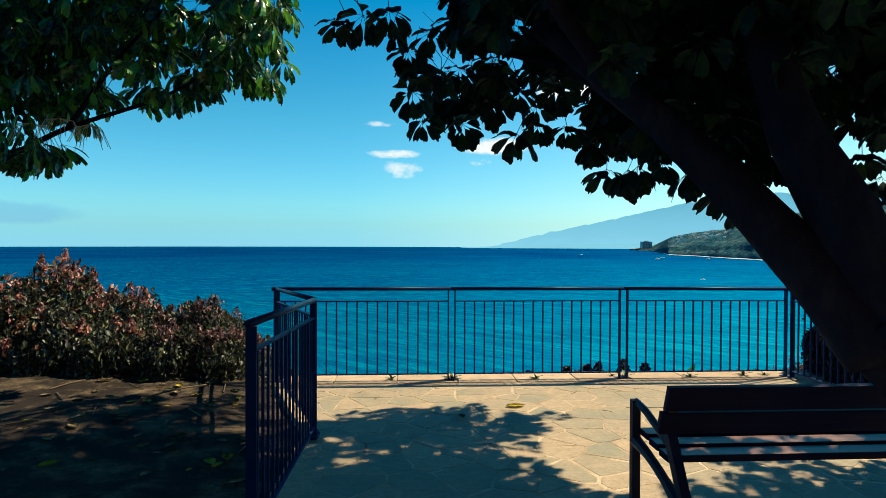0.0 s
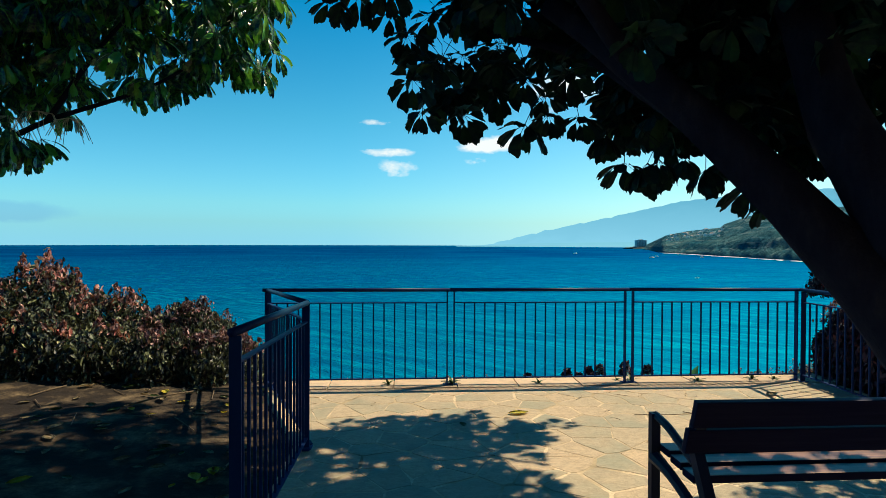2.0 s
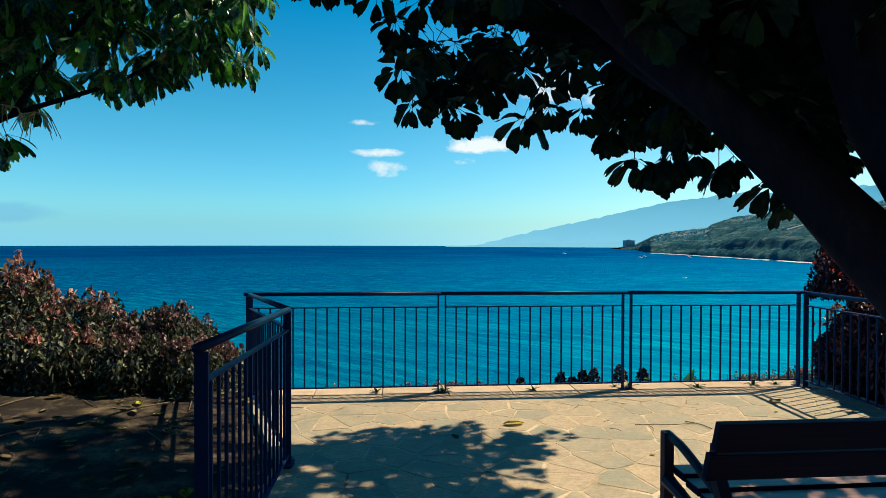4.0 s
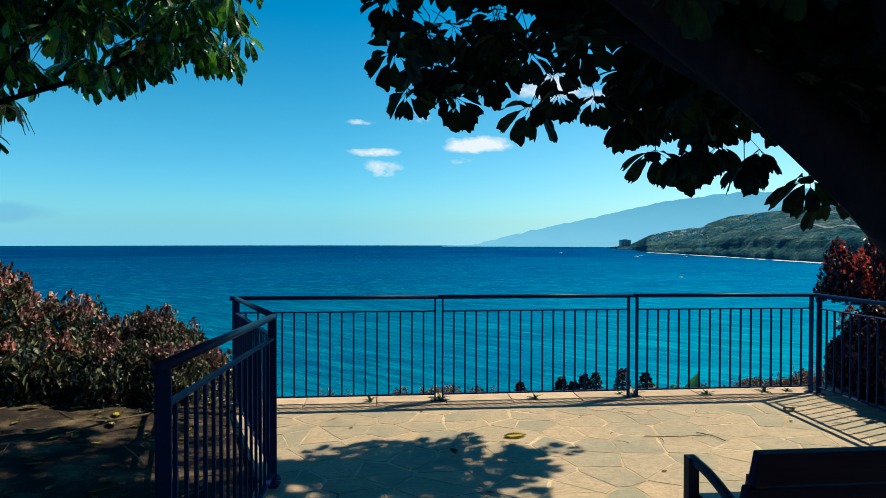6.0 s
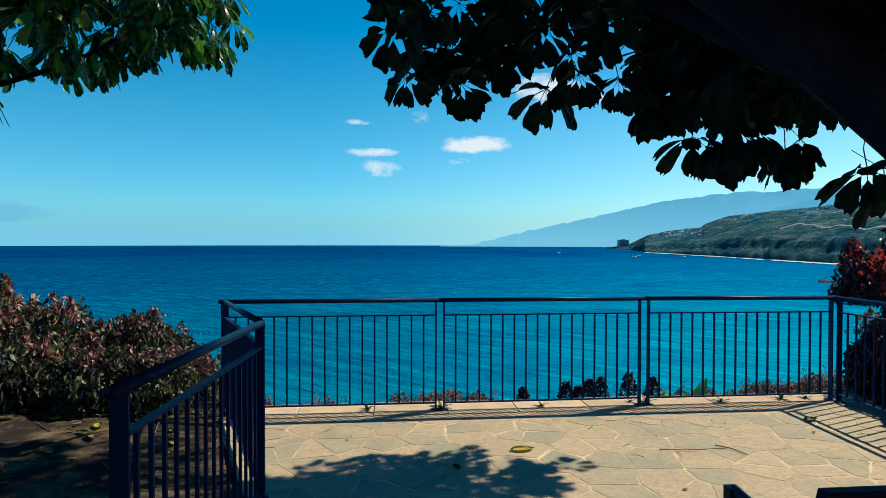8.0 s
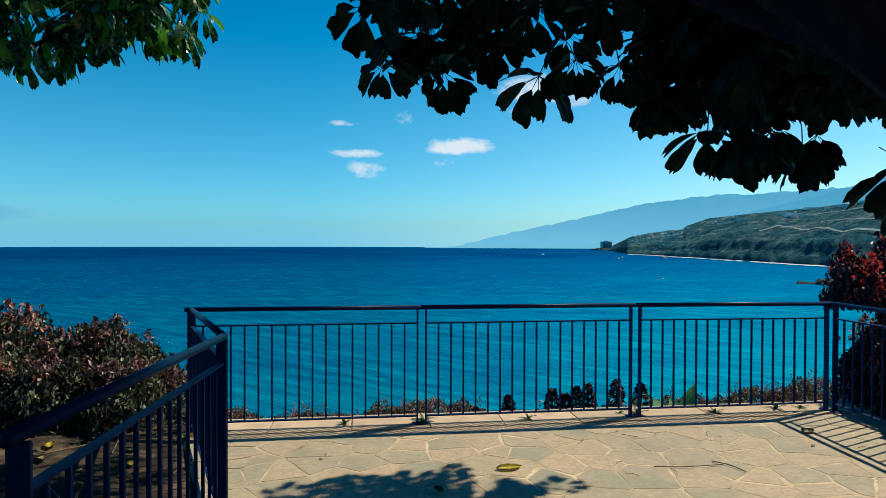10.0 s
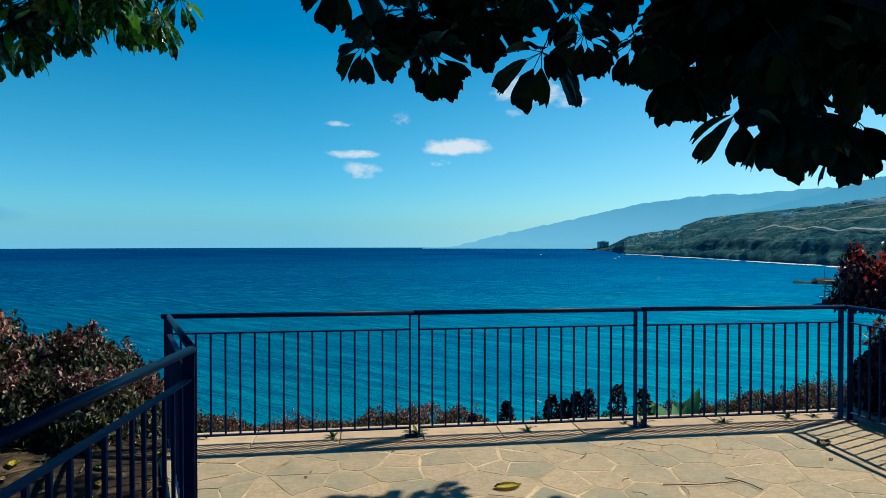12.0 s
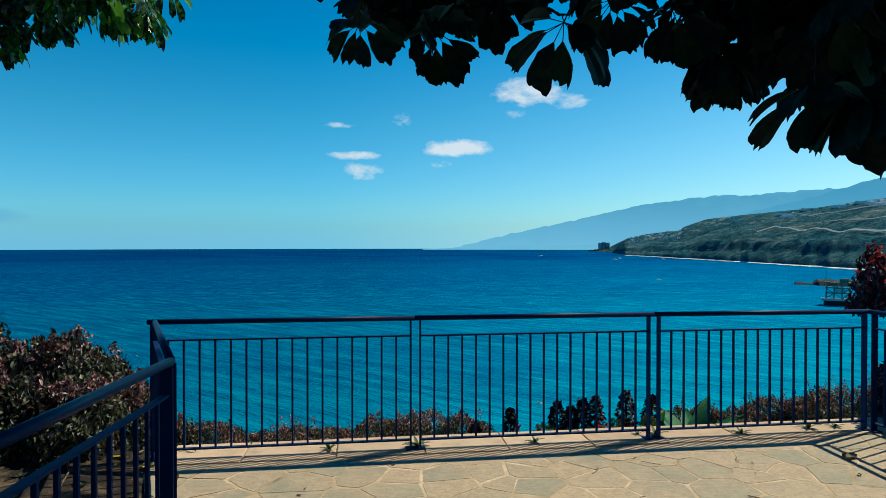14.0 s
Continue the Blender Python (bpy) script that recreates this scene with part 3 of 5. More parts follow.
# roads cut into the hillside
for name, spots, wide in (("hill_road", [(0.615, 0.37), (0.64, 0.43), (0.66, 0.385), (0.69, 0.33), (0.73, 0.28), (0.80, 0.23)], 8.0),
                          ("hill_track", [(0.66, 0.72), (0.68, 0.68), (0.695, 0.72), (0.72, 0.70), (0.76, 0.74), (0.82, 0.70)], 3.0),
                          ("hill_road", [(0.70, 0.50), (0.74, 0.47), (0.82, 0.45)], 3.5)):
    verts, faces = [], []
    n = 60
    for i in range(n + 1):
        u = i / n * (len(spots) - 1)
        k = min(int(u), len(spots) - 2)
        a, f = (lerp(spots[k][c], spots[k + 1][c], u - k) for c in (0, 1))
        p, q = hill_point(a, f), hill_point(a, f + wide / 560)
        verts += [p + Vector((0, 0, 4.5)), q + Vector((0, 0, 5.5))]
    for i in range(n):
        faces.append((2 * i, 2 * i + 2, 2 * i + 3, 2 * i + 1))
    tagged(raw(name, verts, faces, ASPHALT), "pale road cut along the green hillside", "road", kind="structure")


def house(p, w, d, h, yaw, flat):
    t = thing("house", p, "small white house on the distant hillside" if flat else "small white house with a clay roof on the distant hillside", "house", "houses on the headland")
    t.matrix_world = Matrix.Translation(p) @ pose(0, 0, 0, 0, 0, yaw)
    part("wall", box(bmesh.new(), (-w / 2, -d / 2, -4), (w / 2, d / 2, h), 0.15), WHITEWASH, t)
    if flat:
        part("roof", box(bmesh.new(), (-w / 2 - 0.3, -d / 2 - 0.3, h + 0.02), (w / 2 + 0.3, d / 2 + 0.3, h + 0.6), 0.1), WHITEWASH, t)
    else:
        b = bmesh.new()
        v = [b.verts.new(c) for c in ((-w / 2 - .5, -d / 2 - .5, h + .02), (w / 2 + .5, -d / 2 - .5, h + .02), (w / 2 + .5, d / 2 + .5, h + .02), (-w / 2 - .5, d / 2 + .5, h + .02), (-w / 2, 0, h + 2.4), (w / 2, 0, h + 2.4))]
        for f in ((0, 1, 5, 4), (2, 3, 4, 5), (1, 2, 5), (3, 0, 4), (3, 2, 1, 0)):
            b.faces.new([v[k] for k in f])
        part("roof", b, ROOF, t)
    for k in range(2 if w < 20 else 0):
        x = (-0.25 + 0.5 * k) * w
        part("window", box(bmesh.new(), (x - 0.7, -d / 2 - 0.08, h * 0.4), (x + 0.7, -d / 2 + 0.1, h * 0.75)), DARKGLASS, t)


rng = random.Random(5)
for k in range(58):                                 # the village on the first ridge
    house(hill_point(rng.uniform(0.432, 0.514), rng.uniform(0.5, 0.97)), rng.uniform(5, 11), rng.uniform(6, 9), rng.uniform(2.0, 3.6), rng.uniform(-60, 20), rng.random() < 0.75)
for k in range(34):                                 # scattered farms
    house(hill_point(rng.uniform(0.55, 0.86), 0.35 + 0.62 * rng.random() ** 0.6), rng.uniform(5, 9), rng.uniform(5, 8), rng.uniform(1.8, 3.2), rng.uniform(-60, 20), rng.random() < 0.7)
for k in range(20):                                 # long greenhouses on the upper terraces
    house(hill_point(rng.uniform(0.58, 0.84), rng.uniform(0.74, 0.97)), rng.uniform(22, 48), rng.uniform(12, 20), rng.uniform(1.2, 2.6), rng.uniform(-45, -25), True)

# the tall block on the cape
a = 0.392
tw = thing("tower_block", (0.25 + 3300 * math.sin(a), 2.1 + 3300 * math.cos(a), SEA_Z), "tall grey block of flats alone on the cape", "building")
part("wall", box(bmesh.new(), (-27, -14, 0), (27, 14, 47), 0.3), CONCRETE, tw)
part("roof", box(bmesh.new(), (-10, -8, 47.02), (10, 8, 51)), CONCRETE, tw)
for j in range(8):
    for i in range(6):
        part("window", box(bmesh.new(), (-24 + 8.3 * i, -14.5, 4 + 5.3 * j), (-18 + 8.3 * i, -13.7, 7.6 + 5.3 * j)), DARKGLASS, tw)
verts, faces = [], []
for i in range(25):
    f = i / 24
    c = Vector((0.25 + 3290 * math.sin(0.375 + 0.035 * f), 2.1 + 3290 * math.cos(0.375 + 0.035 * f), 0))
    h = 5 + 6 * math.sin(f * 3.1) + 3 * noise.noise(Vector((f * 9, 0, 0)))
    verts += [(c.x, c.y - 60, SEA_Z - 2), (c.x, c.y - 25, SEA_Z + h), (c.x, c.y + 60, SEA_Z + h * 1.1), (c.x, c.y + 120, SEA_Z - 2)]
for i in range(24):
    for k in range(3):
        faces.append((4 * i + k, 4 * i + 4 + k, 4 * i + 5 + k, 4 * i + 1 + k))
tagged(raw("cape", verts, faces, ROCK, smooth=True), "low black rock cape under the tall block", "rock", kind="structure")

# the breakwater and the loading platform in the bay
verts, faces = [], []
for i in range(41):
    f = i / 40
    c = Vector((434, 556, 0)).lerp(Vector((560, 470, 0)), f)
    w = 7 + 3 * noise.noise(Vector((f * 14, 2, 0))) + (4 if f > 0.12 else -3)
    h = (5.5 if f > 0.10 else 2.0) + 2 * noise.noise(Vector((f * 18, 0, 3)))
    for u, z in ((-w - 6, -2), (-w, h * 0.7), (-w * 0.4, h), (w * 0.5, h), (w + 6, -2)):
        verts.append((c.x + u * 0.5, c.y + u * 0.8, SEA_Z + z))
for i in range(40):
    for k in range(4):
        faces.append((5 * i + k, 5 * i + 5 + k, 5 * i + 6 + k, 5 * i + 1 + k))
faces.append((0, 1, 2, 3, 4))
tagged(raw("breakwater", verts, faces, ROCK), "dark rock breakwater jutting into the bay", "breakwater")
PX, PY = 313.0, 362.0
pf = thing("loading_platform", (PX, PY, SEA_Z), "rusty grey loading platform on piles with a lattice tower", "pier")
pf.matrix_world = Matrix.Translation((PX, PY, SEA_Z)) @ pose(0, 0, 0, 0, 0, -38) @ Matrix.Diagonal((0.82, 0.82, 1.0, 1.0))
part("deck", box(bmesh.new(), (-11, -5, 3.2), (13, 5, 4.6), 0.2), CONCRETE, pf)
part("caisson", box(bmesh.new(), (-9, -4.4, -3), (11, 4.4, 3.15), 0.2), ROCK, pf)
for x in (-7.5, -2, 3.5, 9):
    for y in (-3.6, 3.6):
        b = bmesh.new()
        sweep(b, [(x, y, 4.6), (x * 0.9 + 0.2, y * 0.9, 15)], [0.32, 0.28], 6)
        part("leg", b, STEEL, pf)
for z in (8.0, 11.5, 15.0):
    part("floor_beam", box(bmesh.new(), (-8, -4, z), (9.5, 4, z + 0.7), 0.05), STEEL, pf)
for x0, x1, z0, z1 in ((-7.5, -2, 4.6, 8), (3.5, -2, 4.6, 8), (3.5, 9, 4.6, 8), (-7.5, -2, 11.5, 8), (9, 3.5, 11.5, 8), (-2, 3.5, 11.5, 15)):
    for y in (-3.6, 3.6):
        b = bmesh.new()
        sweep(b, [(x0, y, z0), (x1, y, z1)], [0.2, 0.2], 5)
        part("brace", b, STEEL, pf)
part("cabin", box(bmesh.new(), (-1, -3, 8.7), (6, 3, 11.4), 0.1), CONCRETE, pf)
part("hopper", box(bmesh.new(), (2, -2.5, 15.7), (8, 2.5, 18), 0.2), STEEL, pf)
b = bmesh.new()
sweep(b, [(-7.5, 0, 15), (-7.5, 0, 24)], [0.25, 0.15], 6)
part("mast", b, STEEL, pf)
part("gangway", box(bmesh.new(), (9.5, -1.5, 15.0), (70, 1.5, 17.0), 0.1), STEEL, pf)
part("gangway", box(bmesh.new(), (13, -1.2, 9.0), (70, 1.2, 10.4), 0.1), STEEL, pf)

for (x, y, s, col) in ((620, 1430, 7.0, "pale red"), (565, 1900, 7.0, "white"), (690, 1560, 6.0, "white"), (760, 1450, 6.0, "pale red"), (44, 150, 0.9, "orange"), (330, 640, 3.0, "white")):
    bo = thing("boat" if s > 2 else "buoy", (x, y, SEA_Z), f"small {col} {'boat' if s > 2 else 'buoy'} floating on the sea", "boat" if s > 2 else "buoy")
    b = bmesh.new()
    sweep(b, [(-s, 0, s * 0.06), (-s * 0.5, 0, 0.12 * s), (s * 0.4, 0, 0.12 * s), (s, 0, s * 0.2)], [s * 0.12, s * 0.3, s * 0.3, s * 0.05], 10, 0.6)
    part("hull", b, BOATPAINT if "white" not in col else WHITEWASH, bo)
    part("cabin", box(bmesh.new(), (-s * 0.45, -s * 0.16, s * 0.2), (s * 0.15, s * 0.16, s * 0.55), s * 0.03), WHITEWASH, bo)

# ---- terrace structure ----
FLOOR_X0, FLOOR_X1, FLOOR_Y0, FLOOR_Y1 = -0.70, 4.72, -3.0, 6.45
slab = part("floor", box(bmesh.new(), (FLOOR_X0, FLOOR_Y0, -0.25), (FLOOR_X1, FLOOR_Y1, -0.0016)), MORTAR)
tagged(slab, "terrace of irregular beige flagstones with pale mortar joints", "paving", kind="structure")
b = bmesh.new()
v = [b.verts.new(c) for c in ((-0.702, 4.85, -0.005), (-0.702, 6.449, -0.005), (-1.33, 6.449, -0.005))]
w = [b.verts.new((u.co.x, u.co.y, -0.25)) for u in v]
b.faces.new(v)
for k in range(3):
    b.faces.new((v[k], w[k], w[(k + 1) % 3], v[(k + 1) % 3]))
tagged(part("floor_corner", b, MORTAR), "pale mortared paving in the terrace corner", "paving", kind="structure")
kerb = part("kerb", box(bmesh.new(), (-1.36, 6.46, -0.4), (4.95, 6.86, -0.012)), MORTAR)
tagged(kerb, "low pinkish stone kerb under the front railing", "kerb", kind="structure")
# unseen wall, added behind the camera to keep sky light off the shaded sides
wall = part("wall_south", box(bmesh.new(), (-12, -5.5, -0.3), (12, -5.0, 9.0), 0.02), BLOCKER_DARK)
tagged(wall, "unseen dark wall added behind the terrace to block sky light", "wall", kind="structure")

# ---- railings ----
BAR = bpy.data.meshes.new("bar")
b = bmesh.new()
box(b, (-0.0068, -0.007, 0.0), (0.0068, 0.007, 1.0))
b.to_mesh(BAR)
b.free()
BAR.materials.append(PAINT)


def railing(p0, p1, top0, top1, n, label, foot0=0.0, foot1=0.0, inset=0.043, end0=True, end1=True):
    """One railing panel from p0 to p1: two flat posts, handrail, upper and lower rail and n flat bars."""
    p0, p1 = Vector((*p0, 0)), Vector((*p1, 0))
    run = (p1 - p0).length
    t = thing("railing_panel", p0, label, "railing", "railing panels round the terrace")
    t.matrix_world = Matrix.Translation(p0) @ Matrix.Rotation(math.atan2(p1.y - p0.y, p1.x - p0.x), 4, 'Z')
    top = lambda s: lerp(top0, top1, s / run)
    foot = lambda s: lerp(foot0, foot1, s / run)
    b = bmesh.new()
    sweep(b, [(0, 0, top(0) - 0.018), (run, 0, top(run) - 0.018)], [0.0195, 0.0195], 14)
    part("handrail", b, HANDRAIL, t, smooth=True)
    ends = (inset, run - inset)
    for s in ends:
        box_bm = box(bmesh.new(), (s - 0.006, -0.026, foot(s) - 0.02), (s + 0.006, 0.026, top(s) - 0.036), 0.002)
        post = part("post", box_bm, PAINT, t)
        part("base_plate", box(bmesh.new(), (s - 0.04, -0.045, foot(s) + 0.003), (s + 0.04, 0.045, foot(s) + 0.012), 0.003), PAINT, post)
    for name, drop, h in (("upper_rail", 0.152, 0.0), ("lower_rail", 0.0, 0.075)):
        z0, z1 = (top(ends[0]) - drop, top(ends[1]) - drop) if drop else (foot(ends[0]) + h, foot(ends[1]) + h)
        b = box(bmesh.new(), (ends[0] + 0.007, -0.016, -0.006), (ends[1] - 0.007, 0.016, 0.006), 0.002)
        for v in b.verts:
            v.co.z += lerp(z0, z1, (v.co.x - ends[0]) / (ends[1] - ends[0]))
        part(name, b, PAINT, t)
    for k in range(n):
        s = lerp(ends[0], ends[1], (k + 1) / (n + 1))
        o = new("bar", BAR)
        o.parent = t
        z0, z1 = foot(s) + 0.081, top(s) - 0.158
        o.matrix_basis = Matrix.Translation((s, 0, z0)) @ Matrix.Diagonal((1, 1, z1 - z0, 1))
    return t


FY = 6.57
RAIL = "dark blue-grey steel railing panel with upright bars"
railing((-1.335, FY), (0.594, FY), 1.021, 1.021, 16, RAIL + " on the stone kerb", inset=0.03)
railing((0.594, FY), (2.517, FY), 1.021, 1.021, 16, RAIL + " on the stone kerb")
railing((2.517, FY), (4.434, FY), 1.021, 1.015, 16, RAIL + " on the stone kerb")
railing((-0.593, 4.743), (-1.284, FY), 1.085, 1.021, 15, RAIL + " beside the hedge", 0.02, 0.0, inset=0.05)
railing((-0.611, 2.93), (-0.593, 4.743), 1.150, 1.082, 15, RAIL + " on the bank", 0.05, 0.02, inset=0.05)
railing((4.434, FY), (4.36, 4.65), 1.015, 1.02, 16, RAIL + " beside the dark shrub", inset=0.06)
railing((4.36, 4.65), (4.30, 2.73), 1.02, 1.02, 16, RAIL + " beside the dark shrub")

# ---- bench ----


def slanted(b, cut):
    """Draws a back slat's upper corners in, as they are sawn."""
    mid = sum(v.co.x for v in b.verts) / len(b.verts)
    for v in b.verts:
        v.co.x += (0.10 * (v.co.z + 0.05) + cut) * (1 if v.co.x < mid else -1)
    return b


def bench(x0, x1, yb, yf):
    """A park bench that faces the sea: its back is at yb, its front at yf."""
    t = thing("park_bench", ((x0 + x1) / 2, (yb + yf) / 2, 0), "park bench with reddish-brown wooden slats and black iron frames", "bench")
    c = Vector(((x0 + x1) / 2, (yb + yf) / 2, 0))

    def loc(x, y, z):
        return (x - c.x, y - c.y, z)
    for x in (x0 + 0.02, x1 - 0.02):
        fr = bmesh.new()
        # upright at the front, the curved arm and the raked back post as one flat-bar frame
        box(fr, loc(x - 0.022, yf - 0.045, 0.0), loc(x + 0.022, yf, 0.672), 0.004)
        end = part("end_frame", fr, IRON, t)
        arm = bmesh.new()
        pts = spline([loc(x, yf - 0.02, 0.664), loc(x, yf - 0.15, 0.652), loc(x, yf - 0.28, 0.618), loc(x, yb + 0.065, 0.575)], 10)
        sweep(arm, pts, [0.019] * 10, 8, 0.6)
        part("armrest", arm, IRON, end)
        back = bmesh.new()
        for p, z0, q, z1 in ((yb - 0.36, 0.0, yb - 0.09, 0.40), (yb - 0.09, 0.40, yb + 0.055, 0.64), (yb + 0.055, 0.64, yb + 0.035, 0.76)):
            foot = [Vector(loc(x + u * 0.022, p + w * 0.03, z0)) for u, w in ((-1, -1), (1, -1), (1, 1), (-1, 1))]
            d = Vector((0, q - p, z1 - z0))
            lo = [back.verts.new(c) for c in foot]
            hi = [back.verts.new(c + d) for c in foot]
            back.faces.new(lo[::-1])
            back.faces.new(hi)
            for k in range(4):
                back.faces.new((lo[k], lo[(k + 1) % 4], hi[(k + 1) % 4], hi[k]))
        part("back_post", back, IRON, end)
        brace = bmesh.new()
        pts = spline([loc(x, yf - 0.03, 0.455), loc(x, yf - 0.2, 0.435), loc(x, yf - 0.38, 0.39), loc(x, yb - 0.06, 0.33)], 10)
        sweep(brace, pts, [0.034, 0.03, 0.027, 0.025, 0.024, 0.024, 0.024, 0.026, 0.03, 0.034], 8)
        part("brace", brace, IRON, end)
    seat = [(yf - 0.075, 0.503), (yf - 0.195, 0.490), (yf - 0.315, 0.477)]
    for y, z in seat:
        o = part("seat_slat", box(bmesh.new(), loc(x0 + 0.045, y - 0.053, z - 0.018), loc(x1 - 0.045, y + 0.053, z + 0.018), 0.006), LIT_SLAT, t, "reddish wooden slat with lit top and shaded edges painted on")
        o.data.materials.append(SHADED_SLAT)
        # tops get the sunlit copy, every other face the shaded one
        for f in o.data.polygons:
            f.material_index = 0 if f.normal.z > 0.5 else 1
    for y, z, h in ((yb + 0.030, 0.632, 0.102), (yb + 0.008, 0.744, 0.112)):
        m = Matrix.Translation(loc(0, y, z + h / 2)) @ Matrix.Rotation(radians(8), 4, 'X')
        part("back_slat", slanted(box(bmesh.new(), (x0 - 0.038, -0.018, -h / 2), (x1 + 0.038, 0.018, h / 2), 0.006), 0.22 * (z - 0.66)), SHADED_SLAT, t).matrix_basis = m
    return t


bench(1.325, 3.12, 2.785, 3.272)

# ---- plants: umbrella trees ----


def umbrella(seed, size=1.0, wide=1.0, fine=False, sag=0.0, loose=0.45):
    """Verts and faces of one compound leaf: drooping leaflets round a hub, on short stalks, under a long leaf stalk.
    sag: how much steeper the leaflets hang; loose: how far the whole leaf leans."""
    r = random.Random(seed)
    V, F, G = [], [], []          # F: leaflets, G: stalks
    n = r.randint(8, 11)
    lean = Matrix.Rotation(r.uniform(-loose, loose), 3, 'X') @ Matrix.Rotation(r.uniform(-loose, loose), 3, 'Y')

    def stalk(pts, rad):
        base = len(V)
        for p in pts:
            for k in range(3):
                a = 2.094 * k
                V.append(lean @ (Vector(p) + Vector((math.cos(a) * rad, math.sin(a) * rad, 0.4 * math.sin(a) * rad))))
        for i in range(len(pts) - 1):
            for k in range(3):
                G.append((base + 3 * i + k, base + 3 * i + (k + 1) % 3, base + 3 * i + 3 + (k + 1) % 3, base + 3 * i + 3 + k))
    for k in range(n):
        a = 2 * math.pi * (k + r.uniform(-0.22, 0.22)) / n
        out = Vector((math.cos(a), math.sin(a), 0))
        side = Vector((-math.sin(a), math.cos(a), 0))
        t1 = r.uniform(0.25, 0.7) + sag
        t2 = t1 + r.uniform(0.35, 0.75)
        d1 = (out * math.cos(t1) - Vector((0, 0, math.sin(t1))))
        ls = r.uniform(0.05, 0.085) * size
        ll = r.uniform(0.14, 0.205) * size
        lw = ll * r.uniform(0.27, 0.34) * wide
        tip = d1 * ls
        stalk([(0, 0, 0), tip], 0.0022 * size)
        side = (side + Vector((0, 0, r.uniform(-0.5, 0.5)))).normalized()
        base = len(V)
        p = tip.copy()
        rows = ((0.0, 0.08), (0.2, 0.5), (0.45, 0.86), (0.70, 1.0), (0.90, 0.90), (1.0, 0.58))
        if fine:                                    # rounded, slightly torn ends
            rows = ((0.0, 0.07), (0.1, 0.26), (0.22, 0.52), (0.36, 0.76), (0.50, 0.91), (0.63, 0.99), (0.75, 1.0), (0.86, 0.96), (0.94, 0.84), (1.0, 0.66))
        cols = (1.0, 0.62, 0.3, 0.0, -0.35, -0.68, -1.0) if fine else (1.0, 0.0, -1.0)
        prev = 0.0
        for f, w in rows:
            th = lerp(t1, t2, f)
            d = out * math.cos(th) - Vector((0, 0, math.sin(th)))
            p = p + d * (f - prev) * ll
            prev = f
            up = d.cross(side)
            for c in cols:
                jag = r.uniform(0.90, 1.08) if f > 0.3 else 1.0
                end = 0.0
                if f > 0.95:
                    end = r.uniform(-0.030, 0.016) * size if fine else r.uniform(-0.014, 0.016) * size
                elif f > 0.9:
                    end = r.uniform(-0.006, 0.006) * size
                V.append(lean @ (p + side * (w * lw * jag * c) + up * (lw * 0.22 * w * abs(c)) + d * end))
        m = len(cols)
        for i in range(len(rows) - 1):
            for c in range(m - 1):
                q = base + m * i + c
                F.append((q, q + 1, q + m + 1, q + m))
    stalk([(0, 0, 0), (r.uniform(-.05, .05), r.uniform(-.05, .05), 0.12 * size), (r.uniform(-.14, .14), r.uniform(-.14, .14), 0.28 * size)], 0.0035 * size)
    return V, F, G


def umbrella_mesh(seed, leaf, size=1.0, wide=1.0, sag=0.0, loose=0.45, stem=None):
    V, F, G = umbrella(seed, size, wide, True, sag, loose)
    me = bpy.data.meshes.new("leaf")
    me.from_pydata(V, [], F + G)
    me.materials.append(leaf)
    me.materials.append(stem or STALK)
    me.polygons.foreach_set("material_index", [0] * len(F) + [1] * len(G))
    return me


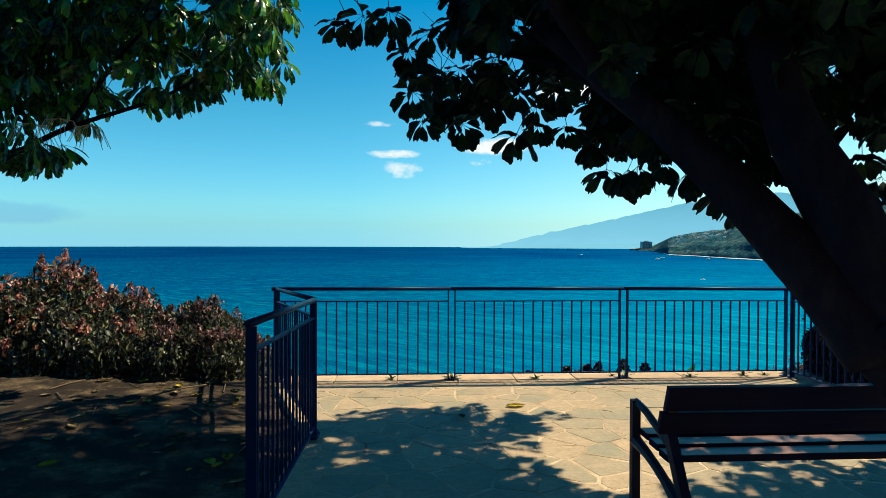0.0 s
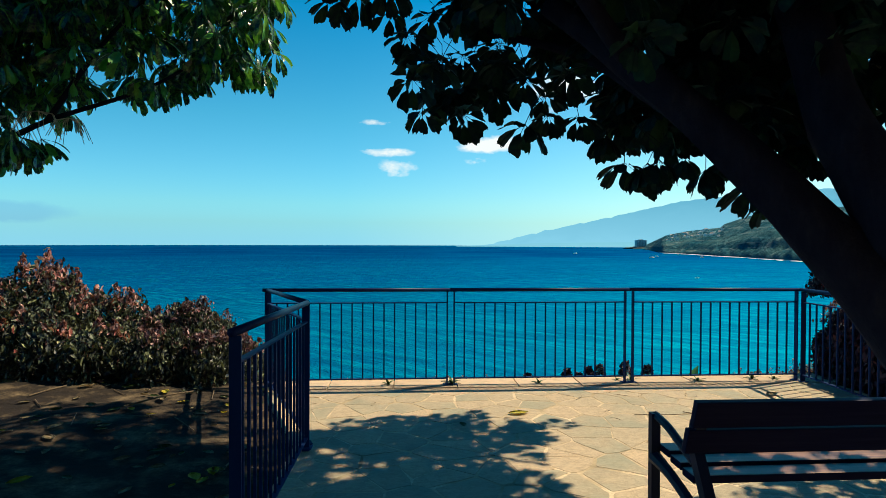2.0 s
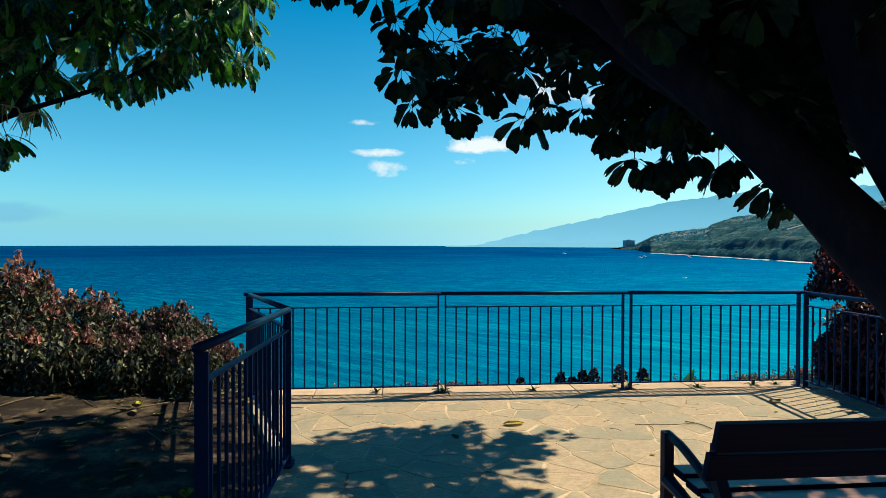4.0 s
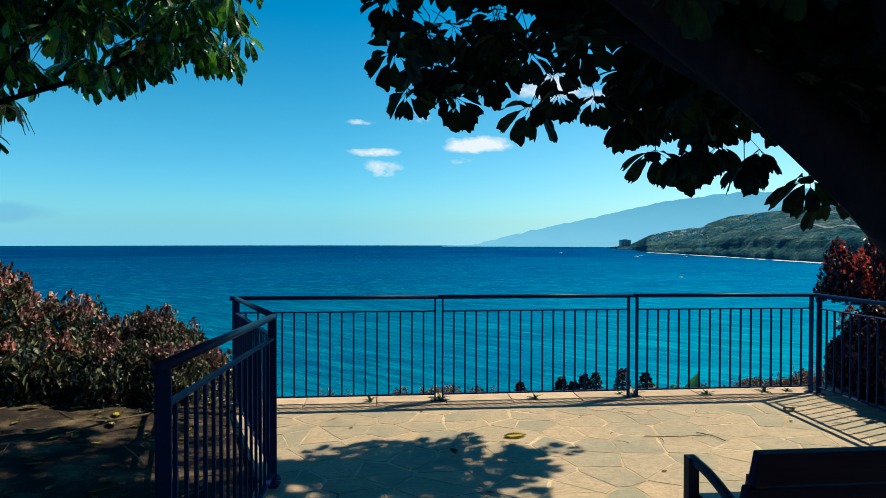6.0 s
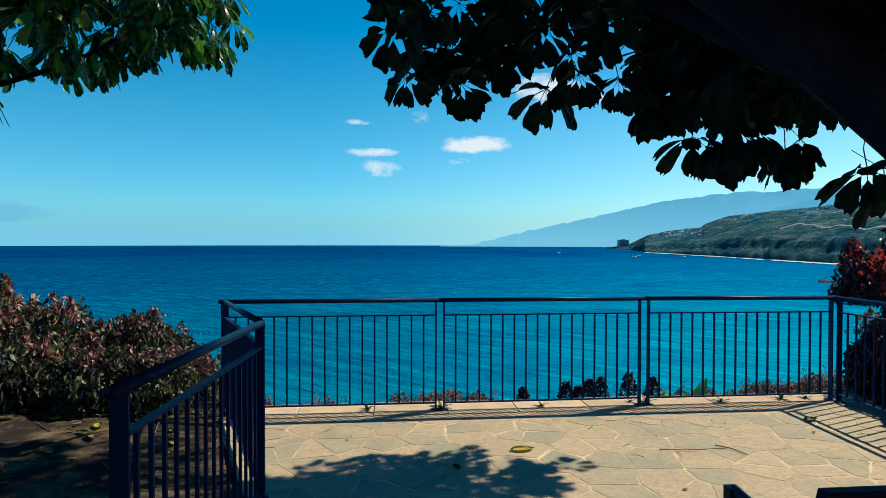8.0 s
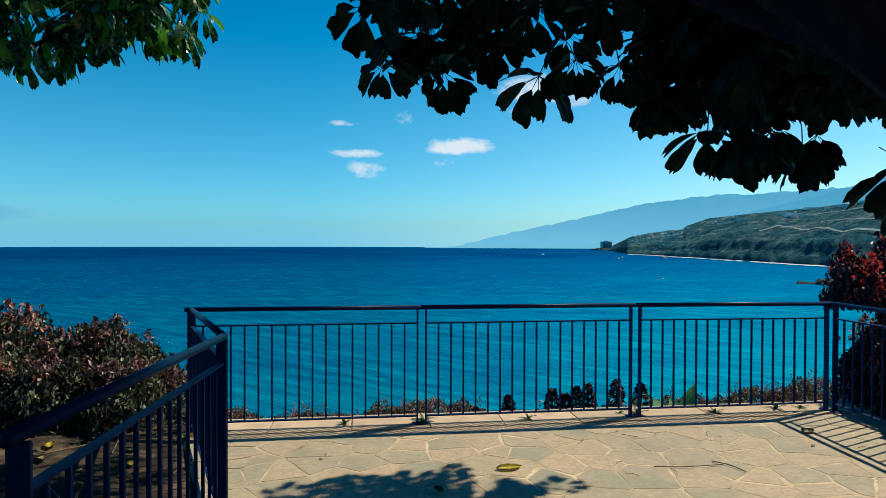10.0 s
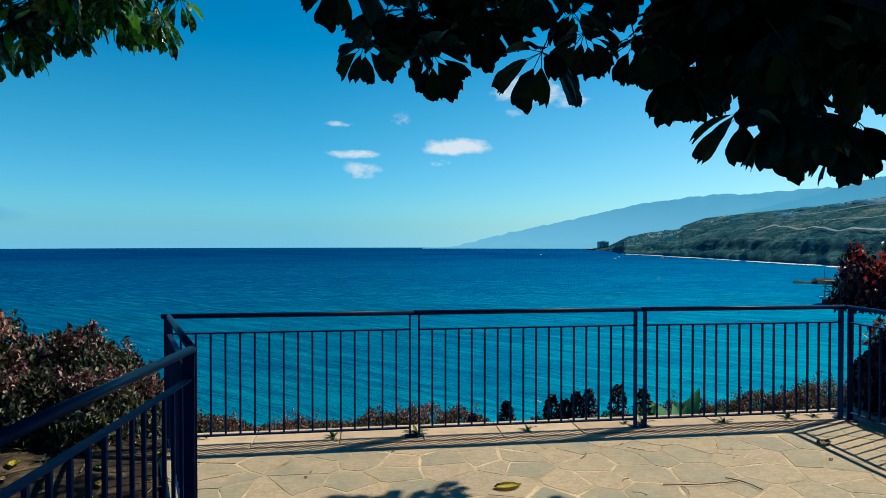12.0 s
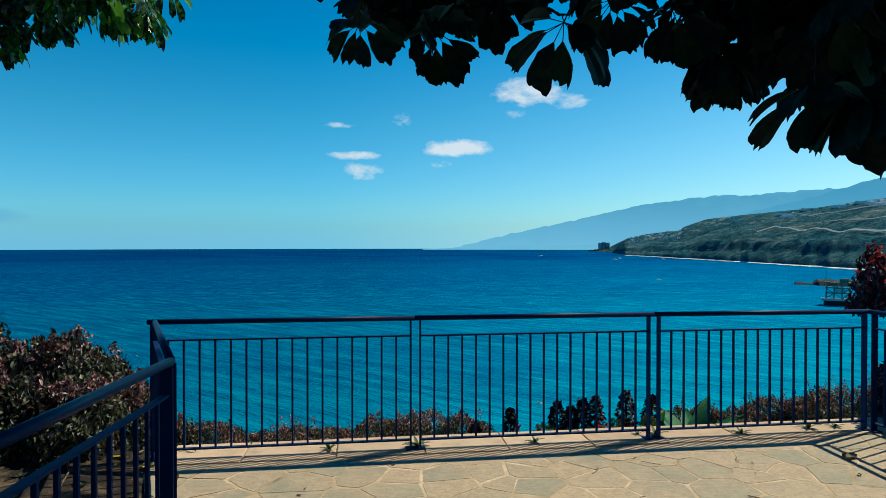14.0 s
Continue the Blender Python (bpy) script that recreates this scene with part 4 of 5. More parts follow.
def umbrella_tree(name, label, at, limbs, hubs, bulk, leaf, size, wide, bulk_label, sag=0.0, open_hubs=()):
    """limbs: (points, radii); hubs: clusters that can be told apart; bulk: the clusters of the dense crown;
    open_hubs: (place, tilt, size) of the outermost leaves, tilted so that the camera sees their undersides."""
    t = thing(name, at, label, "tree")
    inv = Matrix.Translation(-Vector(at))
    for k, (pts, r0, r1) in enumerate(limbs):
        b = bmesh.new()
        n = max(8, len(pts) * 5)
        sweep(b, [inv @ p for p in spline(pts, n)], [lerp(r0, r1, i / (n - 1)) for i in range(n)], 16 if r0 > 0.06 else 8, 1.0, 0.22 if r0 > 0.06 else 0.1, k)
        part("trunk" if k == 0 else "limb", b, BARK, t, smooth=True)
    stem = SHADED_STALK if open_hubs else STALK
    kinds = [umbrella_mesh(100 + k, leaf, size, wide, sag, 0.45, stem) for k in range(9)]
    r = random.Random(3)
    flats = [umbrella_mesh(300 + k, leaf, 0.77, 1.02, 0.0, 0.08, stem) for k in range(6)] if open_hubs else []
    limp = [umbrella_mesh(400 + k, leaf, 0.77, 1.08, 0.32, 0.10, stem) for k in range(5)] if open_hubs else []     # leaves that hang straight down
    for k, (h, tilt, s) in enumerate(open_hubs):
        o = new("leaf", flats[k % 6] if tilt > 11 else limp[k % 5])
        o.parent = t
        o.matrix_basis = inv @ Matrix.Translation(h) @ Matrix.Rotation(r.uniform(-0.2, 0.2), 4, 'Y') @ Matrix.Rotation(radians(-tilt), 4, 'X') @ Matrix.Rotation(r.uniform(0, 6.28), 4, 'Z') @ Matrix.Diagonal((s, s, s, 1))
    for h in hubs:
        o = new("leaf", r.choice(kinds))
        o.parent = t
        s = r.uniform(0.9, 1.12)
        o.matrix_basis = inv @ Matrix.Translation(h) @ Matrix.Rotation(r.uniform(0, 6.28), 4, 'Z') @ Matrix.Diagonal((s, s, s, 1))
    if bulk:
        sets = []
        for k in range(9):
            V, F, G = umbrella(200 + k, size, wide, False, sag)
            sets.append((np.array([tuple(v) for v in V]), F + G))
        VV, FF, base = [], [], 0
        for h in bulk:
            V, F = sets[r.randrange(9)]
            a, s = r.uniform(0, 6.28), r.uniform(0.85, 1.2)
            c, sn = math.cos(a), math.sin(a)
            m = np.array([[c, -sn, 0], [sn, c, 0], [0, 0, 1]]) * s
            VV.append(V @ m.T + np.array(h) - np.array(at))
            FF += [tuple(i + base for i in f) for f in F]
            base += len(V)
        o = raw("crown", np.concatenate(VV).tolist(), FF, leaf, t, bulk_label)
        o["kind"] = "stuff"
    return t


# the leaning tree over the bench
rng = random.Random(11)
# outermost leaves, placed and tilted to fit the camera's view: place, tilt, size
EDGE = [((0.15, 3.75, 2.425), 42, 0.92), ((0.485, 4.187, 2.326), 48, 1.0), ((0.72, 4.25, 2.49), 45, 1.0), ((0.98, 3.535, 2.412), 40, 0.9),
        ((0.22, 4.15, 2.33), 20, 0.9), ((0.36, 4.2, 2.39), 15, 0.95), ((0.76, 3.6, 2.15), 12, 0.95), ((0.88, 3.56, 2.20), 15, 0.85),
        ((0.30, 3.9, 2.56), 20, 0.9), ((0.56, 4.0, 2.60), 25, 0.9), ((0.69, 3.9, 2.58), 20, 0.9), ((0.80, 3.8, 2.46), 20, 0.9), ((0.90, 3.7, 2.34), 20, 0.85),
        ((1.06, 3.6, 2.20), 15, 0.85), ((1.22, 3.62, 2.10), 10, 0.8), ((1.17, 3.22, 1.90), 15, 0.85), ((1.27, 3.18, 1.895), 6, 0.9), ((1.33, 3.2, 1.92), 4, 0.85),
        ((1.60, 3.5, 1.98), 5, 0.85), ((1.92, 3.7, 1.99), 5, 0.85), ((1.81, 3.21, 1.80), 35, 0.9), ((1.96, 3.3, 1.74), 15, 0.85), ((1.50, 3.735, 2.475), 40, 0.95),
        ((1.36, 3.055, 2.185), 45, 0.9), ((1.76, 2.61, 2.29), 45, 0.85), ((1.76, 2.89, 1.90), 20, 0.75), ((1.005, 2.64, 2.30), 40, 0.8), ((1.04, 3.79, 2.473), 42, 0.9),
        ((-0.10, 3.1, 2.63), 25, 0.85), ((-0.22, 3.1, 2.60), 15, 0.8), ((0.03, 3.0, 2.62), 20, 0.8), ((1.38, 4.12, 2.45), 35, 0.9), ((1.50, 4.0, 2.24), 10, 0.8),
        ((1.60, 4.1, 2.20), 10, 0.8), ((1.66, 3.72, 2.15), 10, 0.9), ((1.78, 3.6, 1.92), 10, 0.9), ((1.58, 3.9, 2.34), 20, 0.9), ((1.25, 3.7, 2.12), 10, 0.8),
        ((0.12, 3.9, 2.72), 20, 0.85), ((0.26, 3.9, 2.84), 15, 0.9), ((0.40, 3.9, 2.92), 15, 0.9), ((0.20, 3.95, 2.62), 25, 0.85), ((0.58, 3.9, 2.84), 20, 0.9), ((0.66, 3.92, 2.68), 25, 0.85),
        ((0.83, 3.9, 2.84), 15, 0.9), ((0.02, 3.9, 2.86), 15, 0.85), ((0.46, 4.05, 2.66), 20, 0.85), ((0.96, 3.9, 2.62), 20, 0.85), ((1.58, 2.82, 2.02), 20, 0.7), ((1.68, 2.86, 2.03), 10, 0.7), ((1.82, 2.9, 2.0), 15, 0.7), ((1.66, 2.9, 1.93), 10, 0.6), ((1.80, 2.86, 1.94), 8, 0.65), ((1.87, 2.88, 1.89), 5, 0.65), ((1.76, 2.85, 1.98), 10, 0.65), ((2.24, 2.8, 1.93), 15, 0.75), ((2.28, 2.85, 1.76), 5, 0.7), ((2.36, 2.86, 1.66), 10, 0.7), ((2.33, 2.78, 2.06), 20, 0.75), ((2.42, 2.9, 1.84), 10, 0.8)]
# lowest leaf heights by x, set to the crown's outline in the camera's view
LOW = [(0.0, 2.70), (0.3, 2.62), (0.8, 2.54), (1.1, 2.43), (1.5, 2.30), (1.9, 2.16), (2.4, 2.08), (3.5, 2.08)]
near, bulk = [], []
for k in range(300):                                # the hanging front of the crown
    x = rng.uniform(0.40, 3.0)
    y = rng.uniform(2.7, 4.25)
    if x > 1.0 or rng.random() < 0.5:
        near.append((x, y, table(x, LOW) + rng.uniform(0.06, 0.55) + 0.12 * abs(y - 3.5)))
for k in range(24):                                 # leaves behind the outermost ones
    near.append((rng.uniform(0.15, 0.95), rng.uniform(4.05, 4.45), rng.uniform(2.47, 2.74)))
for k in range(70):                                 # the leaves over the lowest boughs
    x = rng.uniform(1.28, 2.1)
    near.append((x, rng.uniform(3.1, 3.9), 2.16 + 0.10 * (1.6 - x) + rng.uniform(0.0, 0.25)))
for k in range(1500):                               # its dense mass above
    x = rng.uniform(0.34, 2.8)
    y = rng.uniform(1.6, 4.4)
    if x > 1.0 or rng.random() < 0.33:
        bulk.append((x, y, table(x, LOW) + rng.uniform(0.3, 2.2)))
for k in range(1500):                               # higher up over the path, kept out of view, added to shade the bank
    x = rng.uniform(-1.6, 3.0)
    y = rng.uniform(-2.5, 3.4)
    bulk.append((x, y, max(3.0, 2.2 + 0.47 * y) + rng.uniform(0.35, 2.0)))
for k in range(150):                                # high leaves towards the sea, added to cast the paving's blotch of shade
    a, q = rng.uniform(0, 6.28), math.sqrt(rng.random())
    bulk.append((3.15 + 0.95 * q * math.cos(a), 6.0 + 0.5 * q * math.sin(a), 3.9 + rng.uniform(-0.25, 0.5)))
for k in range(260):
    x = rng.uniform(1.6, 3.5)
    bulk.append((x, rng.uniform(4.0, 5.1), rng.uniform(3.0, 4.3)))
for k in range(120):                                # the side that shades the paving
    bulk.append((rng.uniform(2.3, 3.7), rng.uniform(4.1, 5.5), rng.uniform(3.6, 4.6)))
for k in range(1900):                               # unseen high crown over the bank and the path, added to shade the bank
    x, y = rng.uniform(0.3, 2.9), rng.uniform(3.2, 7.3)
    if y < 5.7 or x > 0.95 and (y < 6.0 or rng.random() < 0.22):
        bulk.append((x, y, max(4.3, 2.35 + 0.44 * y) + rng.uniform(0.0, 0.9)))
for k in range(85):                                 # unseen leaves farther out, added to shade the paving by the bench
    bulk.append((rng.uniform(4.6, 6.2), rng.uniform(3.8, 5.0), rng.uniform(2.6, 4.0)))
for k in range(170):                                # unseen leaves beyond the bench's far end, added to shade the paving there
    bulk.append((rng.uniform(4.2, 5.6), rng.uniform(3.4, 4.6), rng.uniform(2.2, 3.8)))
# openings cut along the camera's sight lines to show sky: start, direction, radius a metre on
OPENINGS = [((1.9, 2.5, 1.95), (0.81, 1.0, 0.19), 0.05), ((1.76, 2.4, 2.25), (0.76, 1.0, 0.37), 0.03), ((1.36, 2.9, 2.15), (0.62, 1.0, 0.32), 0.03),
            ((0.98, 3.3, 2.33), (0.40, 1.0, 0.36), 0.035), ((1.04, 3.5, 2.40), (0.37, 1.0, 0.32), 0.03), ((1.50, 3.5, 2.40), (0.55, 1.0, 0.34), 0.03),
            ((0.72, 3.9, 2.40), (0.25, 1.0, 0.34), 0.04), ((0.485, 3.9, 2.28), (0.15, 1.0, 0.28), 0.04), ((1.0, 2.4, 2.2), (0.40, 1.0, 0.36), 0.025)]


def inside(h):
    for p, d, rad in OPENINGS:
        p, d = Vector(p), Vector(d).normalized()
        s = max(0.0, (Vector(h) - p).dot(d))
        if (Vector(h) - p - d * s).length < 0.045 + 0.55 * rad * (2.2 + s):
            return True
    return False


def ragged(h):
    """Breaks the crown's outer side into lobes."""
    x, y, z = h
    if x > 2.1:
        x += 0.8 * noise.noise(Vector((y * 1.2, z * 1.1, 5))) + 0.12
    return (x, y + 0.3 * noise.noise(Vector((x * 1.4, z * 1.4, 9))), z)


bulk = [ragged(h) for h in bulk]
near = [h for h in near if not inside(h)]
bulk = [h for h in bulk if not inside(h)]
BOUGHS = [([(2.78, 2.04, -0.12), (2.54, 2.12, 0.36), (2.24, 2.26, 0.86), (1.97, 2.40, 1.20)], 0.215, 0.165),
          ([(1.99, 2.38, 1.08), (1.79, 2.48, 1.39), (1.59, 2.60, 1.66), (1.34, 2.75, 1.98), (1.08, 2.92, 2.28), (0.78, 3.15, 2.62)], 0.135, 0.05),
          ([(2.12, 2.33, 1.06), (1.93, 2.40, 1.47), (1.81, 2.5, 1.80), (1.76, 2.62, 2.06), (1.74, 2.8, 2.6), (1.9, 3.2, 3.4)], 0.145, 0.075),
          ([(2.35, 2.22, 0.72), (2.36, 2.42, 1.5), (2.42, 2.7, 2.3), (2.7, 3.6, 3.3), (3.1, 5.6, 3.95)], 0.12, 0.035),
          ([(1.34, 2.75, 1.98), (1.25, 3.1, 2.2), (1.05, 3.5, 2.5), (0.6, 3.9, 2.75)], 0.06, 0.016),
          ([(1.9, 2.5, 1.75), (2.1, 2.9, 1.95), (2.2, 3.4, 2.05)], 0.045, 0.014),
          ([(1.08, 2.92, 2.28), (0.6, 2.6, 2.75), (0.1, 1.8, 3.4)], 0.045, 0.02)]
umbrella_tree("umbrella_tree", "thick leaning umbrella tree with dark drooping leaf clusters over the bench", (2.75, 2.05, 0.0), BOUGHS, near, bulk, UMB_SHADED, 0.72, 1.0, "dense dark leaf mass", open_hubs=EDGE)

# the tree beyond the hedge, in the sunlit copy of the leaf
rng = random.Random(21)
# lowest leaf heights by x, likewise fitted to the camera's view
LOW2 = [(-4.6, 2.22), (-3.55, 2.30), (-3.3, 2.42), (-3.0, 2.80), (-2.57, 2.97), (-2.07, 2.95), (-1.8, 3.20), (-1.45, 3.12), (-1.25, 3.24), (-1.1, 3.65), (-1.0, 4.05)]
near, bulk = [], []
for k in range(190):
    x = rng.uniform(-4.6, -1.12)
    y = rng.uniform(5.6, 6.9)
    if x > -2.7 or rng.random() < 0.6:
        near.append((x, y, table(x, LOW2) + 0.9 * rng.random() ** 1.3 + (y - 5.8) * 0.12))
for k in range(620):
    x = rng.uniform(-6.0, -1.15)
    bulk.append((x, rng.uniform(5.5, 7.1), table(x, LOW2) + rng.uniform(0.5 if x > -2.5 else 0.68, 2.6)))
for k in range(420):
    x = rng.uniform(-6.0, -2.3)
    bulk.append((x, rng.uniform(5.6, 7.1), table(x, LOW2) + rng.uniform(0.5 if x > -2.5 else 0.68, 2.4)))
for k in range(520):                                # unseen top of the crown, added to shade what hangs below it
    x = rng.uniform(-5.2, -2.9)
    bulk.append((x, rng.uniform(5.9, 7.1), rng.uniform(4.6, 5.6) + 0.5 * noise.noise(Vector((x, 2, 2)))))
BOUGHS = [([(-6.2, 6.7, -0.1), (-6.0, 6.6, 1.0), (-5.4, 6.4, 1.9)], 0.17, 0.11),
         ([(-5.4, 6.4, 1.9), (-3.9, 6.2, 2.31), (-3.2, 6.15, 2.62), (-2.25, 6.1, 2.94), (-1.6, 6.1, 3.35)], 0.04, 0.010),
         ([(-5.4, 6.4, 1.9), (-4.5, 6.4, 2.8), (-3.4, 6.3, 3.5), (-2.2, 6.3, 4.2)], 0.08, 0.02),
         ([(-3.2, 6.15, 2.62), (-2.7, 6.0, 3.2), (-2.2, 5.9, 3.7)], 0.03, 0.012)]
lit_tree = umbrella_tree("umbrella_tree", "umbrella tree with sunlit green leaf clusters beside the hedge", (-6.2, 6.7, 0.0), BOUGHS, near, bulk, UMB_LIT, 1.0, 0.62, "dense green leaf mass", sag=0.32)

rng = random.Random(31)
for x, y, z in ((-2.98, 6.1, 2.64), (-3.25, 6.1, 2.70), (-3.55, 6.15, 2.66)):     # dried flower spikes hanging from the low branch
    b = bmesh.new()
    for k in range(16):
        a, L = rng.uniform(0, 6.28), rng.uniform(0.15, 0.32)
        p = Vector((x, y, z)) - Vector((-6.2, 6.7, 0.0))
        out = Vector((math.cos(a), math.sin(a), 0)) * L
        sweep(b, [p, p + out * 0.45 - Vector((0, 0, 0.03)), p + out * 0.75 - Vector((0, 0, L * 0.75))], [0.004, 0.004, 0.003], 4)
    part("flower_spray", b, L_SPRAY, lit_tree, "dried tan flower spikes")

# ---- plants: shrubs ----
LEAF = np.array([(-0.5, 0, 0), (-0.1, 0.24, 0.05), (-0.1, -0.24, 0.05), (0.25, 0.2, 0.03), (0.25, -0.2, 0.03), (0.55, 0, -0.1), (0.0, 0, -0.02)])
LEAF_F = [(0, 6, 1), (0, 2, 6), (1, 6, 3), (2, 4, 6), (3, 6, 5), (4, 5, 6)]


def leaf_mass(places, r, droop=1.05):
    """Verts and faces of many small leaves: places are (x, y, z, size)."""
    VV, FF = [], []
    for i, (x, y, z, s) in enumerate(places):
        e = Euler((r.uniform(-1.2, 1.2), droop * r.uniform(0.1, 1.5), r.uniform(0, 6.28))).to_matrix()
        m = np.array(e)
        VV.append((LEAF * s) @ m.T + np.array((x, y, z)))
        FF += [tuple(k + 7 * i for k in f) for f in LEAF_F]
    return np.concatenate(VV).tolist(), FF


def shrub(at, rx, ry, h, n, label, seed, leaf=(0.034, 0.10), red=0.5, top=None, greens=None, reds=None, plumes=5, lift=0.0, grp="shrubs"):
    """A bush: stems from the ground, a shell and filling of small leaves, redder towards its crown."""
    r = random.Random(seed)
    t = thing("shrub", at, label, "shrub", grp)
    stems = bmesh.new()
    tips = []
    for k in range(9):
        a, q = r.uniform(0, 6.28), r.uniform(0.2, 0.8)
        tip = Vector((rx * q * math.cos(a), ry * q * math.sin(a), h * r.uniform(0.5, 0.72)))
        mid = Vector((tip.x * 0.4, tip.y * 0.4, h * 0.4))
        sweep(stems, spline([(tip.x * 0.15, tip.y * 0.15, -0.15), mid, tip], 6), [0.018, 0.015, 0.012, 0.01, 0.007, 0.004], 5)
        tips.append(tip)
    part("stem", stems, BARK, t)
    g, d = [], []
    off = Vector((seed * 3.7, seed * 1.3, 0))
    spikes = [(r.uniform(-0.85, 0.85) * rx, r.uniform(-0.6, 0.6) * ry, r.uniform(0.10, 0.24) * min(1.0, h), r.uniform(0.05, 0.09)) for k in range(plumes)]
    for k in range(n):
        a = r.uniform(0, 6.28)
        q = math.sqrt(r.random())
        x, y = rx * q * math.cos(a), ry * q * math.sin(a)
        cap = h * (1 - 0.55 * q ** 3) * (0.86 + 0.26 * noise.fractal(Vector((x * 2.2, y * 2.2, 0)) + off, 0.7, 2.0, 4))
        if r.random() < 0.4:
            z = cap - abs(r.gauss(0, 0.09 * max(h, 0.5)))
        else:
            z = cap * r.uniform(lift, 1.0)
        if lift and z < lift * h:
            continue
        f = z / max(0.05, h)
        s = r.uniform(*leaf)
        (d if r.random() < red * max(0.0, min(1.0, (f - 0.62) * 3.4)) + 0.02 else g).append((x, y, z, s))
    for x, y, up, wd in spikes:
        q = min(1.0, math.hypot(x / rx, y / ry))
        zt = h * (1 - 0.55 * q ** 3) * 0.9
        for k in range(70):
            f = r.random()
            d.append((x + r.gauss(0, wd * (1.1 - f)), y + r.gauss(0, wd * (1.1 - f)), zt - 0.1 + (up + 0.1) * f, r.uniform(leaf[0] * 0.6, leaf[1] * 0.75)))
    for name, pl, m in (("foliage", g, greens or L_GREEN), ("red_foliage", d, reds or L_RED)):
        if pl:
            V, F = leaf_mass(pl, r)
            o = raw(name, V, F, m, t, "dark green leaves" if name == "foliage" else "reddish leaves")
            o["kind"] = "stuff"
    return t


RED_HEDGE = "dense shrub with copper-red tops and dark green leaves"
for k, (x, y, rx, ry, h, n, red) in enumerate((
        (-6.2, 8.2, 0.95, 0.8, 1.05, 2600, 0.6), (-5.15, 8.0, 0.85, 0.75, 1.10, 3000, 0.8), (-4.38, 8.05, 0.66, 0.7, 1.28, 3000, 0.9), (-3.6, 7.9, 0.62, 0.7, 0.92, 2600, 0.75),
        (-2.92, 7.75, 0.55, 0.62, 0.64, 2400, 0.25), (-2.35, 7.6, 0.5, 0.6, 0.73, 2300, 0.35), (-1.84, 7.45, 0.36, 0.5, 0.80, 1900, 0.6),
        (-5.6, 7.5, 0.7, 0.5, 0.9, 2500, 0.2), (-4.6, 7.3, 0.6, 0.5, 0.84, 2500, 0.2), (-3.8, 7.1, 0.55, 0.5, 0.70, 2500, 0.1), (-3.1, 6.95, 0.5, 0.5, 0.56, 2300, 0.06),
        (-2.42, 6.85, 0.45, 0.45, 0.54, 2200, 0.12), (-1.92, 6.8, 0.32, 0.42, 0.52, 1700, 0.4))):
    shrub((x, y, ground_z(x, y) - 0.02), rx, ry, h, int(n * (1.15 if x < -3 else 1.7)), RED_HEDGE, k + 1, leaf=(0.045, 0.110) if x < -3 else (0.032, 0.085), red=red, reds=None if x < -3 else L_MAROON, plumes=5 if x < -3 else 9, grp="hedge of shrubs on the bank")

shrub((-1.42, 7.75, ground_z(-1.42, 7.75)), 0.17, 0.17, 0.02 - ground_z(-1.42, 7.75), 420, "thin leafy sprig at the terrace corner", 33, leaf=(0.03, 0.075), red=0.4, plumes=2, grp="low shrubs below the kerb")

rng = random.Random(8)
LOWBUSH = "low reddish shrub on the slope below the kerb"
for k in range(10):                                 # low bushes on the slope below the kerb
    x, y = -1.9 + 0.39 * k + rng.uniform(-0.1, 0.1), rng.uniform(10.2, 10.9)
    z = ground_z(x, y)
    shrub((x, y, z), 0.5, 0.42, -0.87 + rng.uniform(-0.12, 0.06) - z, 5200, LOWBUSH, 20 + k, leaf=(0.022, 0.052), red=0.6, plumes=3, grp="low shrubs below the kerb")
for k in range(9):
    x, y = 5.2 + 0.38 * k + rng.uniform(-0.1, 0.1), rng.uniform(10.2, 10.8)
    z = ground_z(x, y)
    shrub((x, y, z), 0.5, 0.42, -0.90 + 0.04 * k + rng.uniform(-0.08, 0.05) - z, 5200, LOWBUSH, 40 + k, leaf=(0.022, 0.052), red=0.6, plumes=3, grp="low shrubs below the kerb")
shrub((3.3, 9.25, ground_z(3.3, 9.25)), 0.26, 0.2, -0.72 - ground_z(3.3, 9.25), 1200, "small red-leaved plant among the dark upright plants", 47, leaf=(0.03, 0.06), red=0.9, reds=L_BRACT, plumes=2, grp="low shrubs below the kerb")

# the tall dark shrub with red tops outside the side railing
shrub((6.50, 7.6, ground_z(6.50, 7.6)), 1.32, 0.9, 2.42, 26000, "tall dark shrub with bright red leaf tops outside the railing", 60, leaf=(0.04, 0.085), red=0.24, greens=L_PURPLE, reds=L_BRACT, plumes=9, lift=0.55)
shrub((6.95, 6.9, ground_z(6.95, 6.9)), 0.66, 0.6, 1.6, 7000, "dark leafy shrub outside the railing corner", 62, leaf=(0.045, 0.09), red=0.1, greens=L_PURPLE, plumes=3)
shrub((5.25, 6.55, ground_z(5.25, 6.55)), 0.52, 0.62, 0.98, 8000, "dark leafy shrub outside the railing corner", 63, leaf=(0.045, 0.09), red=0.1, greens=L_PURPLE, plumes=4)
shrub((5.32, 5.65, ground_z(5.32, 5.65)), 0.66, 0.95, 1.2, 9000, "dark leafy shrub against the side railing", 61, leaf=(0.05, 0.10), red=0.1, greens=L_PURPLE, plumes=3)


for k, (x, y, top) in enumerate(((2.50, 9.4, -0.66), (3.44, 9.35, -0.62), (3.78, 9.2, -0.58))):     # lime-green tufts among the dark upright plants
    shrub((x, y, ground_z(x, y)), 0.16, 0.13, top - ground_z(x, y), 420, "small lime-green leafy plant on the slope below the kerb", 90 + k, leaf=(0.025, 0.06), red=0.05, greens=L_LIME, plumes=1, grp="low shrubs below the kerb")


